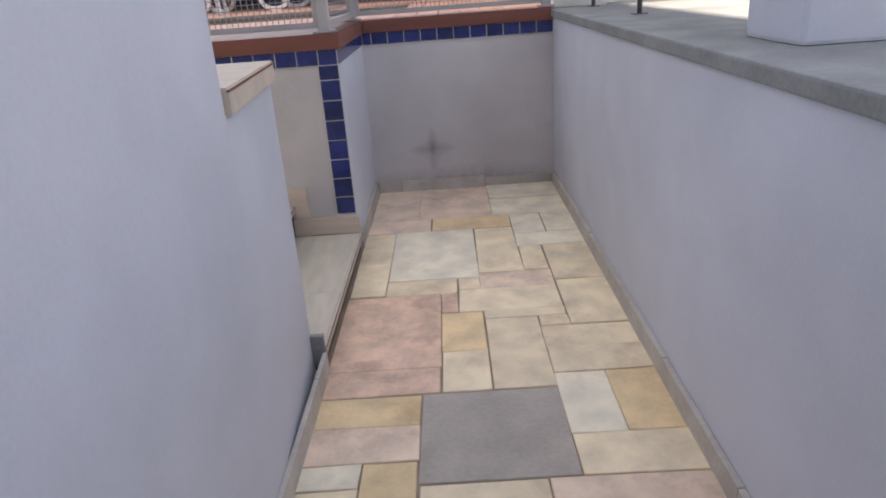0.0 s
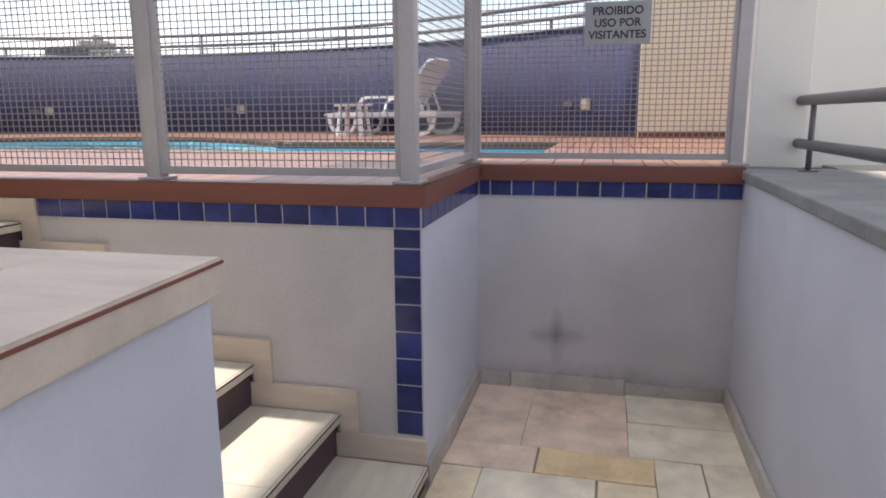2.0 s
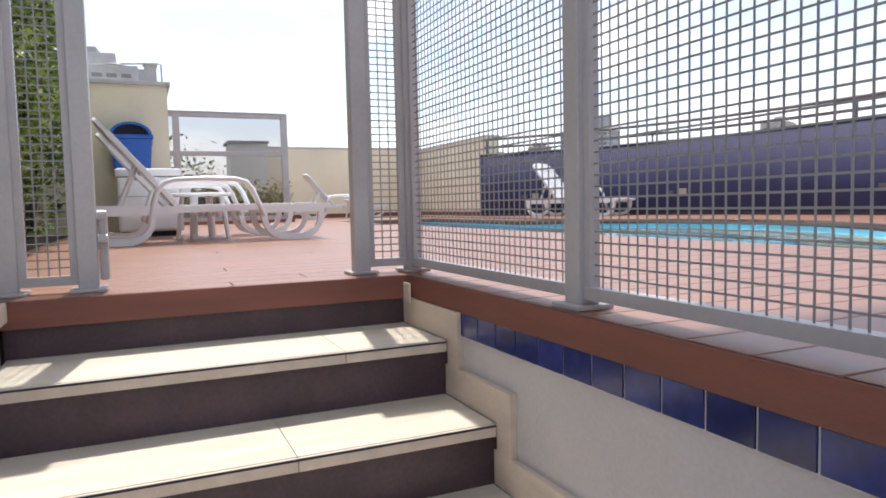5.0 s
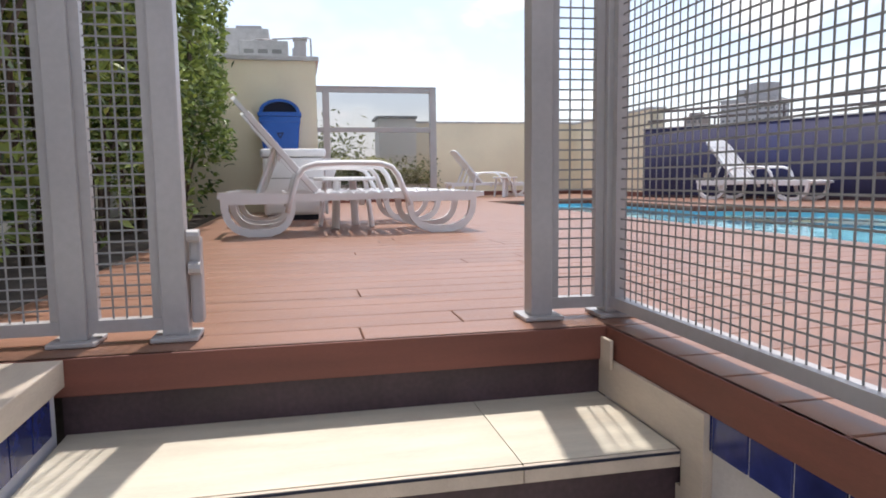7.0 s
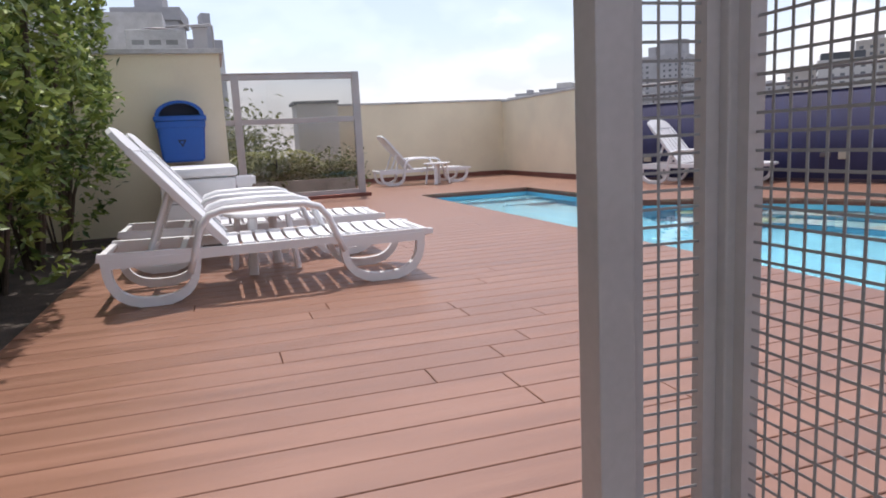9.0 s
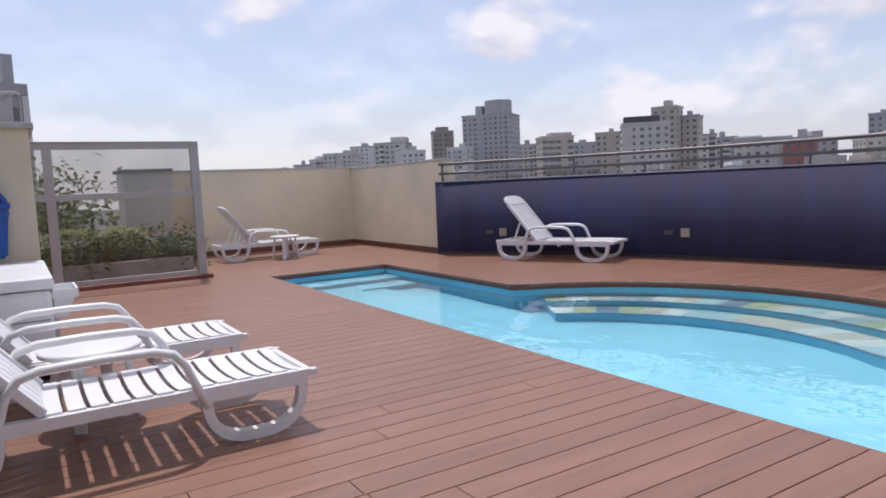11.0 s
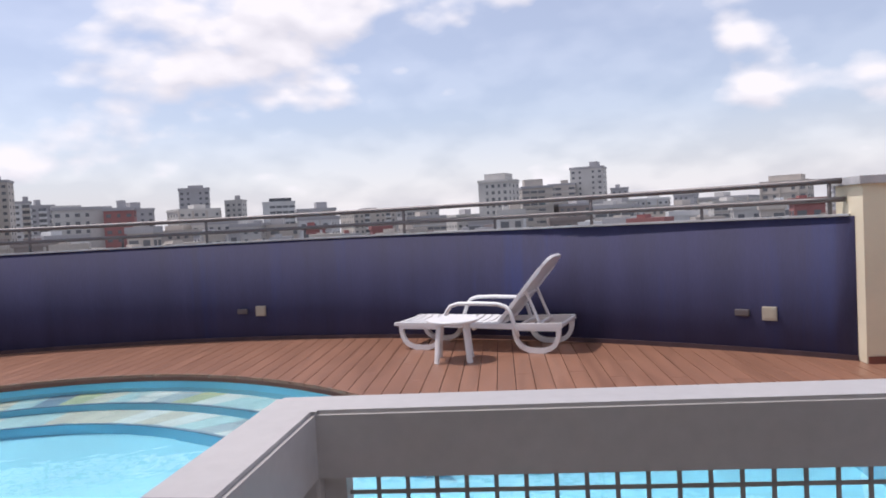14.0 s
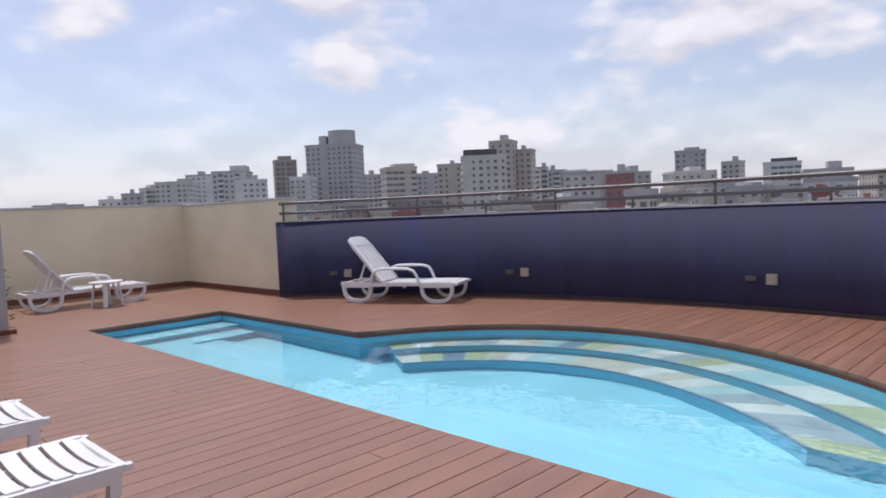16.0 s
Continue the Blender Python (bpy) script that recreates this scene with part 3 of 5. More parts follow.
structure("baseboard_cream_west", box_bm(-15.95, -15.935, 5.74, 9.604, 1.15, 1.27), M_FASCIA, "dark red-brown plinth strip")
structure("wall_cream_east", box_bm(0.61, 6.0, 9.30, 9.75, 0.6, 2.66), M_CREAM, "cream painted wall end with grey coping")
structure("wall_cream_east_coping", box_bm(0.57, 6.0, 9.26, 9.79, 2.66, 2.73, 0.006), M_PALECOPING, "grey coping slab")
structure("baseboard_cream_east", box_bm(0.62, 6.0, 9.285, 9.30, 1.15, 1.24), M_FASCIA, "dark red-brown plinth strip")
structure("wall_deck_east", box_bm(6.0, 6.25, 5.9, 9.9, 0.6, 2.66), M_CREAM, "plain cream wall closing the deck")
structure("wall_house", box_bm(-9.42, XL - 0.30, 1.0, 1.25, -0.3, 7.0), M_PALECREAM, "pale house wall behind the hedge")
structure("wall_bin_block", box_bm(-10.6, -9.42, 1.0, 3.58, 0.95, 3.00), M_CREAM, "cream service block beside the deck")
structure("wall_bin_block_coping", box_bm(-10.64, -9.38, 0.98, 3.62, 3.00, 3.05, 0.005), M_PALECOPING, "grey coping on the service block")

# ---- pool ----
pool = tagged(new("pool"), "swimming pool with round bay, stepped and tiled", "pool", "", "structure")
WATER = DECK - 0.10
STEP_Z = DECK - 0.13
FLOOR_Z = 0.25


def bay_side(r, c):
    """How far the bay reaches sideways at a cosine; its east side is drawn out."""
    return r * c * (1 + (0.20 * c * c if c > 0 else 0))


def pool_outline(inset=0.0, n=40):
    """Rectangle with a round bay on the far side, drawn anticlockwise."""
    x0, x1 = POOL_X[0] + inset, POOL_X[1] - inset
    y0, y1 = POOL_Y[0] + inset, POOL_Y[1] - inset
    r = BAY_R - inset
    a = math.asin((y1 - BAY_C[1]) / r)
    pts = [(x0, y0), (x1, y0), (x1, y1)]
    for k in range(n + 1):
        t = a + (math.pi - 2 * a) * k / n
        pts.append((BAY_C[0] + bay_side(r, math.cos(t)), BAY_C[1] + r * math.sin(t)))
    return pts + [(x0, y1)]


def flat_bm(pts, z):
    bm = bmesh.new()
    bm.faces.new([bm.verts.new((x, y, z)) for x, y in pts])
    bmesh.ops.triangulate(bm, faces=bm.faces[:])
    bmesh.ops.recalc_face_normals(bm, faces=bm.faces[:])
    for f in bm.faces:
        if f.normal.z < 0:
            f.normal_flip()
    return bm


part("basin_wall", ring_bm(pool_outline(-0.12), pool_outline(0.0), "z", FLOOR_Z - 0.1, DECK - 0.070), M_POOL, pool, "bright blue basin wall")
part("basin_floor", flat_bm(pool_outline(-0.05), FLOOR_Z), M_POOLFLOOR, pool, "pale aqua pool floor")
part("rim_board", ring_bm(pool_outline(-0.03), pool_outline(-0.008), "z", DECK - 0.068, DECK - 0.002), M_FASCIA, pool, "dark red-brown rim board")
bm = flat_bm(pool_outline(0.001), WATER)
water = part("water", bm, M_WATER, pool, "clear turquoise water with small ripples")
water.visible_shadow = False


STEP_END, A1 = 8.08, 2.62


def bay_ring(r0, r1, z0, z1, f0=0.0, f1=1.0, n=36):
    """A stretch of the bay's steps, cut off straight at their east end."""
    def at(r, k):
        a0 = math.asin((STEP_END - BAY_C[1]) / r)
        t = a0 + (A1 - a0) * (f0 + (f1 - f0) * k / n)
        if r <= BAY_R - 0.05:
            r = min(r + 0.20 * (t - math.pi / 2) ** 2 * (0.6 if t < math.pi / 2 else 0.4), BAY_R - 0.01)
        return BAY_C[0] + bay_side(r, math.cos(t)), max(STEP_END, BAY_C[1] + r * math.sin(t)) if t < 1 else BAY_C[1] + r * math.sin(t)
    return prism_bm([at(r1, k) for k in range(n + 1)] + [at(r0, k) for k in range(n, -1, -1)], "z", z0, z1)


part("bay_step", bay_ring(2.36, BAY_R - 0.002, FLOOR_Z, STEP_Z - 0.26), M_POOLRISE, pool, "deep blue step riser")
part("bay_step", bay_ring(1.94, 2.358, FLOOR_Z, STEP_Z - 0.50), M_POOLRISE, pool, "deep blue step riser")
for lo, z1 in ((-11.2, STEP_Z - 0.25), (-10.7, STEP_Z - 0.50)):
    part("end_step", box_bm(lo - 0.53, lo - 0.06, 6.38, 8.16, FLOOR_Z, z1), M_POOLFLOOR, pool, "pale end step")
    part("step_edge", box_bm(lo - 0.06, lo, 6.38, 8.16, FLOOR_Z, z1), M_POOLRISE, pool, "deep blue step edge")
for hi, z1 in ((7.18, STEP_Z - 0.32), (7.62, STEP_Z - 0.58)):
    part("side_step", box_bm(-10.69, -0.2, 6.38 if hi < 7.3 else 7.185, hi - 0.07, FLOOR_Z, z1), M_POOLFLOOR, pool, "pale long step beside the pool wall")
    part("step_edge", box_bm(-10.69, -0.2, hi - 0.07, hi, FLOOR_Z, z1), M_POOLRISE, pool, "deep blue step edge")
MOSAIC = [material("mosaic_" + n, c, 0.3, 0.08, 4, 30, 0.0) for n, c in (("sand", (0.40, 0.45, 0.39)), ("aqua", (0.30, 0.49, 0.51)), ("slate", (0.13, 0.22, 0.29)), ("lime", (0.31, 0.40, 0.26)), ("white", (0.46, 0.56, 0.55)), ("grey", (0.27, 0.37, 0.40)))]
rnd = random.Random(11)
for r0, zt in ((2.36, STEP_Z - 0.26), (1.94, STEP_Z - 0.50)):
    part("step_trim", bay_ring(r0 - 0.004, r0 + 0.024, zt - 0.02, zt + 0.009), MOSAIC[2], pool, "thin dark trim on the step edge")
for r0, r1, zt, count in ((2.386, 2.77, STEP_Z - 0.26, 24), (1.966, 2.35, STEP_Z - 0.50, 20)):
    for k in range(count):
        part("mosaic_panel", bay_ring(r0, r1, zt - 0.002, zt + 0.005, (k + 0.012) / count, (k + 0.988) / count, 3), rnd.choice(MOSAIC), pool)


# ---- fence ----
POST = 0.060
TOP = 2.353


def post(parent, x, y):
    p = part("post", box_bm(x - POST / 2, x + POST / 2, y - POST / 2, y + POST / 2, DECK + 0.012, TOP - 0.004, 0.004), M_METAL, parent)
    part("base_plate", box_bm(x - 0.054, x + 0.054, y - 0.054, y + 0.054, DECK + 0.001, DECK + 0.013, 0.004), M_METAL, p)
    return p


def panel(parent, ax, ay, bx, by, pitch=0.0300):
    """Frame, top rail and wire grid between two post centres on one line along x or y."""
    along = Vector((bx - ax, by - ay, 0))
    length = along.length
    d = along / length
    s = Vector((-d.y, d.x, 0))

    def bar(u0, u1, w, z0, z1, bm):
        p = Vector((ax, ay, 0))
        c = [p + d * u0 - s * w, p + d * u1 - s * w, p + d * u1 + s * w, p + d * u0 + s * w]
        vs = [bm.verts.new((q.x, q.y, zz)) for zz in (z0, z1) for q in c]
        for f in ((0, 3, 2, 1), (4, 5, 6, 7), (0, 1, 5, 4), (1, 2, 6, 5), (2, 3, 7, 6), (3, 0, 4, 7)):
            bm.faces.new([vs[i] for i in f])
        return bm

    lo, hi = POST / 2, length - POST / 2
    part("bottom_rail", bar(lo, hi, 0.018, DECK + 0.026, DECK + 0.056, bmesh.new()), M_METAL, parent)
    part("stile", bar(lo, lo + 0.022, 0.014, DECK + 0.056, TOP - 0.066, bmesh.new()), M_METAL, parent)
    part("stile", bar(hi - 0.022, hi, 0.014, DECK + 0.056, TOP - 0.066, bmesh.new()), M_METAL, parent)
    bm = bmesh.new()
    z0, z1 = DECK + 0.056, TOP - 0.066
    a, b = lo + 0.022, hi - 0.022
    nv = max(2, round((b - a) / pitch))
    for k in range(1, nv):
        u = a + (b - a) * k / nv
        bar(u - 0.0022, u + 0.0022, 0.0008, z0, z1, bm)
    nh = round((z1 - z0) / 0.0265)
    for k in range(1, nh):
        zz = z0 + (z1 - z0) * k / nh
        bar(a, b, 0.0006, zz - 0.0022, zz + 0.0022, bm)
    g = part("wire_grid", bm, M_WIRE, parent, "square grey wire grid")
    g["kind"] = "stuff"


def top_rail(parent, pts):
    """The wide top tube over a run of posts, mitred at the corners."""
    w = 0.0304
    P2 = [Vector((x, y)) for x, y in pts]
    left, right = [], []
    for i, p in enumerate(P2):
        d0 = (p - P2[i - 1]).normalized() if i else (P2[1] - p).normalized()
        d1 = (P2[i + 1] - p).normalized() if i < len(P2) - 1 else d0
        n = Vector((-d0.y, d0.x)) + Vector((-d1.y, d1.x))
        n = n.normalized()
        k = w / max(0.3, n.dot(Vector((-d0.y, d0.x))))
        left.append(p + n * k)
        right.append(p - n * k)
    bm = bmesh.new()
    rows = [[bm.verts.new((q.x, q.y, zz)) for q, zz in ((a, TOP - 0.066), (a, TOP), (b, TOP), (b, TOP - 0.066))] for a, b in zip(left, right)]
    for p, q in zip(rows, rows[1:]):
        for i in range(4):
            bm.faces.new((p[i], p[(i + 1) % 4], q[(i + 1) % 4], q[i]))
    bm.faces.new(rows[0])
    bm.faces.new(rows[-1][::-1])
    bmesh.ops.recalc_face_normals(bm, faces=bm.faces[:])
    crown = [e for e in bm.edges if min(v.co.z for v in e.verts) > TOP - 0.01]
    bmesh.ops.bevel(bm, geom=crown, offset=0.004, segments=2, affect="EDGES")
    part("top_rail", bm, M_METAL, parent, "broad painted steel top rail")


GP, CP, MP, CO, P3, EN = (-2.578, 3.953), (-2.567, 4.160), (-1.452, 4.162), (-0.392, 4.165), (-0.388, 5.300), (0.915, 5.300)
fence = thing("pool_fence", "grey steel pool fence with square wire grid panels", "fence")
for x, y in (GP, CP, MP, CO, P3, EN):
    post(fence, x, y)
for a, b in ((GP, CP), (CP, MP), (MP, CO), (CO, P3), (P3, EN)):
    panel(fence, *a, *b)
top_rail(fence, [(GP[0], GP[1] - 0.030), CP, CO, P3, (EN[0] + 0.030, EN[1])])
X0 = GP[0] - POST / 2
bm = ring_bm([(X0 - 0.027, 2.286), (X0, 2.286), (X0, 2.346), (X0 - 0.027, 2.346)], [(X0 - 0.016, 2.300), (X0 - 0.003, 2.300), (X0 - 0.003, 2.332), (X0 - 0.016, 2.332)], "y", GP[1] - 0.026, GP[1] - 0.010)
part("latch_strike", bm, M_METAL, fence, "grey steel latch loop")

gate_fence = thing("gate_side_fence", "grey steel fence beside the open gateway", "fence")
LP, LQ, LR = (-2.580, 3.030), (-2.580, 2.805), (-2.580, 1.60)
for x, y in (LP, LQ, LR):
    post(gate_fence, x, y)
panel(gate_fence, *LQ, *LP)
panel(gate_fence, *LR, *LQ)
top_rail(gate_fence, [LR, (LP[0], LP[1] + 0.030)])
for zc in (1.352, 1.430):
    part("hinge", tube_bm([(LP[0] + 0.012, LP[1] + 0.034, zc), (LP[0] + 0.012, LP[1] + 0.062, zc)], 0.016, 10), M_METAL, gate_fence, "pale steel hinge")
part("hinge_plate", box_bm(LP[0] - 0.045, LP[0] + 0.004, LP[1] + 0.0335, LP[1] + 0.062, 1.215, 1.425, 0.008), M_METAL, gate_fence, "grey steel hinge plate")

# sign on the fence
sign = thing("warning_sign", "grey metal sign lettered PROIBIDO USO POR VISITANTES", "sign", "", (0.335, 5.262, 1.857))
part("plate", box_bm(-0.155, 0.155, -0.002, 0.002, -0.10, 0.10, 0.001), material("brushed_grey_sign", (0.36, 0.36, 0.37), 0.45, 0.06, 5, 80, 0.02, metal=0.3), sign)
M_INK = material("dark_sign_ink", (0.03, 0.03, 0.035), 0.6, 0.05, 5, 50, 0.0)
for word, dz in (("PROIBIDO", 0.055), ("USO POR", 0.0), ("VISITANTES", -0.055)):
    cu = bpy.data.curves.new("lettering", "FONT")
    cu.body, cu.size, cu.align_x, cu.align_y, cu.extrude, cu.offset = word, 0.052, "CENTER", "CENTER", 0.0006, 0.0012
    tmp = new("lettering_curve", cu)
    me = bpy.data.meshes.new_from_object(tmp.evaluated_get(bpy.context.evaluated_depsgraph_get()))
    bpy.data.objects.remove(tmp)
    me.name = "lettering"
    lt = finish(new("lettering", me), M_INK)
    lt.matrix_basis = pose(0, -0.0032, dz, 90, 0, 0)
    lt.parent = sign
    lt["label"] = word

# railing on the low wall
rail = thing("terrace_railing", "two-bar grey tube railing on the coping", "railing")
for z in (1.285, 1.485):
    part("bar", tube_bm([(1.20, 2.63, z), (1.20, 5.362, z)], 0.024, 12), M_RAIL, rail, "", True)
for y in (5.15, 4.05):
    p = part("post", tube_bm([(1.20, y, 1.17), (1.20, y, 1.462)], 0.013, 10), M_RAIL, rail, "", True)
    part("base_plate", box_bm(1.165, 1.235, y - 0.03, y + 0.03, 1.165, 1.171), M_RAIL, p)

# railing on the blue parapet
guard = thing("parapet_railing", "dark two-bar tube railing on the blue parapet", "railing")
a0, a1 = math.acos((-12.30 - ARC_C[0]) / (ARC_R + 0.09)), math.acos((0.595 - ARC_C[0]) / (ARC_R + 0.09))
for z, r in ((2.705, 0.026), (2.545, 0.024)):
    pts = [(ARC_C[0] + (ARC_R + 0.09) * math.cos(a0 + (a1 - a0) * k / 60), ARC_C[1] + (ARC_R + 0.09) * math.sin(a0 + (a1 - a0) * k / 60), z) for k in range(61)]
    part("bar", tube_bm(pts, r, 10), M_RAIL, guard, "", True)
for x in (-12.25, -10.29, -8.20, -6.03, -3.48, -1.38, 0.50):
    y = arc_point(x, ARC_R + 0.09)
    part("post", tube_bm([(x, y, 2.418), (x, y, 2.69)], 0.018, 8), M_RAIL, guard, "", True)
for x in (-11.3, -9.25, -7.1, -4.75, -2.4, -0.4):
    y = arc_point(x, ARC_R + 0.09)
    part("bracket", tube_bm([(x, y, 2.418), (x, y, 2.53)], 0.016, 8), M_RAIL, guard, "", True)

# switch boxes on the blue wall
for x in (-11.302, -8.63, -5.35, 0.053):
    y = arc_point(x)
    turn = math.degrees(math.atan2(-(x - ARC_C[0]), y - ARC_C[1]))
    t = thing("wall_light_box", "square cream wall box with dark fitting beside it", "wall light", "boxes on the blue wall", (x, y, 1.545), turn)
    part("cover", box_bm(-0.062, 0.062, -0.03, 0.004, -0.062, 0.062, 0.006), M_BOX, t)
    part("lens", box_bm(-0.045, 0.045, -0.034, -0.029, -0.045, 0.045, 0.004), M_BOX, t)
    part("dark_fitting", box_bm(-0.30, -0.17, -0.035, 0.004, -0.03, 0.03, 0.01), M_RAIL, t, "small dark fitting")


# ---- sun loungers and tables ----
def d_loop(y0, y1, zt, grow):
    """Outline of a leg loop: flat top, rounded below."""
    pts = [(y0 + grow, zt - grow), (y1 - grow, zt - grow)]
    c, h, w = (y0 + y1) / 2, zt - 2 * grow, (y1 - y0) / 2 - grow
    for k in range(1, 14):
        a = math.pi * k / 14
        y = c + w * math.copysign(abs(math.cos(a)) ** 0.76, math.cos(a))
        z = zt - grow - h * math.sin(a) ** 0.76
        pts.append((y, z))
    return pts


def make_lounger(at, turn):
    """Foot end to local +y. Returns the thing."""
    t = thing("sun_lounger", "white moulded plastic sun lounger with raised slatted backrest", "sun lounger", "pool loungers", at, turn)
    W = 0.31
    for s in (-1, 1):
        x0, x1 = sorted((s * W, s * (W - 0.045)))
        part("side_rail", prism_bm([(-0.88, 0.262), (-0.87, 0.305), (-0.18, 0.290), (0.93, 0.292), (0.955, 0.282), (0.95, 0.255), (0.3, 0.245), (-0.4, 0.235)], "x", x0, x1), M_PLASTIC, t)
        for y0, y1 in ((-0.86, -0.36), (0.40, 0.915)):
            o, i = d_loop(y0, y1, 0.272, 0.0), d_loop(y0, y1, 0.272, 0.05)
            leg = part("leg_loop", ring_bm(o, i, "x", x0 - 0.004 * s, x1 + 0.004 * s), M_PLASTIC, t)
            c = (y0 + y1) / 2
            part("foot_pad", box_bm(x0 + 0.002, x1 - 0.002, c - 0.085, c + 0.085, 0.0, 0.016), M_PLASTIC, leg)
        xm = s * (W - 0.012)
        arm = [(-0.42, 0.16), (-0.385, 0.28), (-0.35, 0.40), (-0.30, 0.465), (-0.22, 0.49), (0.0, 0.497), (0.22, 0.492), (0.30, 0.468), (0.345, 0.41), (0.385, 0.31), (0.43, 0.20)]
        part("armrest", tube_bm([(xm, y, z) for y, z in arm], 0.029, 10, flat=0.72), M_PLASTIC, t, "", True)
    n = 13
    for k in range(n):
        y0 = -0.22 + 1.155 * k / n
        y1 = y0 + 1.155 / n - 0.020
        bm = bmesh.new()
        rows = []
        for j in range(9):
            u = -1 + j / 4
            x, dip = u * (W - 0.03), 0.022 * (1 - u * u)
            end = 0.012 if k == n - 1 else 0
            rows.append([bm.verts.new((x, yy, zz)) for yy, zz in ((y0, 0.300 - dip), (y1, 0.300 - dip - end), (y1, 0.284 - dip - end), (y0, 0.284 - dip))])
        for p, q in zip(rows, rows[1:]):
            for i in range(4):
                bm.faces.new((p[i], p[(i + 1) % 4], q[(i + 1) % 4], q[i]))
        bm.faces.new(rows[0])
        bm.faces.new(rows[-1][::-1])
        bmesh.ops.recalc_face_normals(bm, faces=bm.faces[:])
        part("seat_slat", bm, M_PLASTIC, t)
    for y in (-0.86, -0.62, -0.45):
        part("cross_bar", box_bm(-W + 0.03, W - 0.03, y - 0.018, y + 0.018, 0.262, 0.292, 0.006), M_PLASTIC, t)
    part("cross_bar", box_bm(-W + 0.03, W - 0.03, 0.915, 0.95, 0.245, 0.286, 0.006), M_PLASTIC, t)
    for s in (-1, 1):
        part("end_knob", box_bm(s * 0.285 - 0.022, s * 0.285 + 0.022, 0.93, 0.972, 0.252, 0.288, 0.008), M_PLASTIC, t)
    for s in (-0.17, 0.17):
        part("under_leg", box_bm(s - 0.02, s + 0.02, 0.08, 0.12, 0.20, 0.285, 0.006), M_PLASTIC, t)
    # backrest: side rails, long slats, arched solid head
    lean = radians(50)
    back = part("backrest", prism_bm([(-0.29, 0.72), (-0.285, 0.80), (-0.25, 0.86), (-0.17, 0.893), (0, 0.90), (0.17, 0.893), (0.25, 0.86), (0.285, 0.80), (0.29, 0.72)], "z", -0.012, 0.016), M_PLASTIC, t)
    back.matrix_basis = Matrix.Translation((0, -0.22, 0.300)) @ Matrix(((-1, 0, 0, 0), (0, -0.95 * math.cos(lean), math.sin(lean), 0), (0, 0.95 * math.sin(lean), math.cos(lean), 0), (0, 0, 0, 1)))
    for s in (-1, 1):
        x0, x1 = sorted((s * 0.292, s * 0.252))
        part("back_rail", box_bm(x0, x1, 0.0, 0.735, -0.02, 0.022, 0.006), M_PLASTIC, back)
    for k in range(5):
        x = -0.198 + 0.099 * k
        part("back_slat", box_bm(x - 0.042, x + 0.042, 0.015, 0.73, -0.010, 0.010, 0.003), M_PLASTIC, back)
    part("back_bar", box_bm(-0.255, 0.255, 0.0, 0.04, -0.018, 0.008, 0.004), M_PLASTIC, back)
    part("back_bar", box_bm(-0.255, 0.255, 0.36, 0.39, -0.03, -0.011, 0.004), M_PLASTIC, back)
    for s in (-1, 1):
        part("prop", tube_bm([(s * 0.20, -0.22 - 0.42 * math.cos(lean), 0.29 + 0.42 * math.sin(lean)), (s * 0.20, -0.62, 0.285)], 0.017, 8), M_PLASTIC, t)
    return t


def heading(ux, uy):
    return math.degrees(math.atan2(-ux, uy))


lounger = make_lounger((-5.92, 3.67, DECK), 0)
for cx, cy, ux, uy in ((-7.02, 3.64, 0.0, 1.0), (-10.09, 10.24, 0.916, 0.40), (-2.52, 10.70, -0.947, 0.322), (-14.60, 7.22, 0.0, 1.0)):
    copy_thing(lounger, pose(cx, cy, DECK, 0, 0, heading(ux, uy)))


def make_table(at):
    t = thing("side_table", "low round white plastic side table", "table", "pool side tables", at)
    part("tabletop", lathe_bm([(0.10, 0.372), (0.235, 0.374), (0.25, 0.38), (0.252, 0.398), (0.245, 0.405), (0.22, 0.402), (0.0001, 0.400)], 32), M_PLASTIC, t, "", False)
    for k in range(4):
        a = math.pi / 4 + k * math.pi / 2
        c, s = math.cos(a), math.sin(a)
        part("leg", tube_bm([(0.175 * c, 0.175 * s, 0.374), (0.20 * c, 0.20 * s, 0.2), (0.225 * c, 0.225 * s, 0.0)], 0.034, 10, flat=0.55), M_PLASTIC, t)
    return t


table = make_table((-2.85, 10.04, DECK))
for x, y in ((-6.46, 3.70), (-14.08, 7.42)):
    copy_thing(table, pose(x, y, DECK, 0, 0, 20))

# ---- bin, chest, glass screen ----
tub = thing("litter_bin", "blue plastic litter bin with arched hood on the cream wall", "bin", "", (-9.42, 3.14, 1.90))
body = prism_bm([(-0.20, 0.0), (0.20, 0.0), (0.235, 0.42), (-0.235, 0.42)], "x", 0.03, 0.26)
bmesh.ops.bevel(body, geom=body.edges[:], offset=0.02, segments=3, affect="EDGES")
part("body", body, M_BLUEBIN, tub)
part("bracket", box_bm(0.0, 0.032, -0.1, 0.1, 0.08, 0.30), M_RAIL, tub)
part("band", box_bm(0.026, 0.268, -0.238, 0.238, 0.345, 0.414, 0.012), M_BLUEBIN, tub, "blue band below the rim")
part("rim", box_bm(0.02, 0.275, -0.252, 0.252, 0.415, 0.465, 0.012), M_BLUEBIN, tub)
arch_o = [(0.235 * math.cos(math.pi * k / 16), 0.46 + 0.155 * math.sin(math.pi * k / 16)) for k in range(17)]
arch_i = [(0.195 * math.cos(math.pi * k / 16), 0.463 + 0.125 * math.sin(math.pi * k / 16)) for k in range(17)]
part("hood", ring_bm(arch_o, arch_i, "x", 0.03, 0.27), M_BLUEBIN, tub)
# solid near-black filling; the hollow's shade is put into its colour
part("mouth", prism_bm(arch_i, "x", 0.05, 0.19), M_DARK, tub, "near-black block for the shade in the bin's mouth")
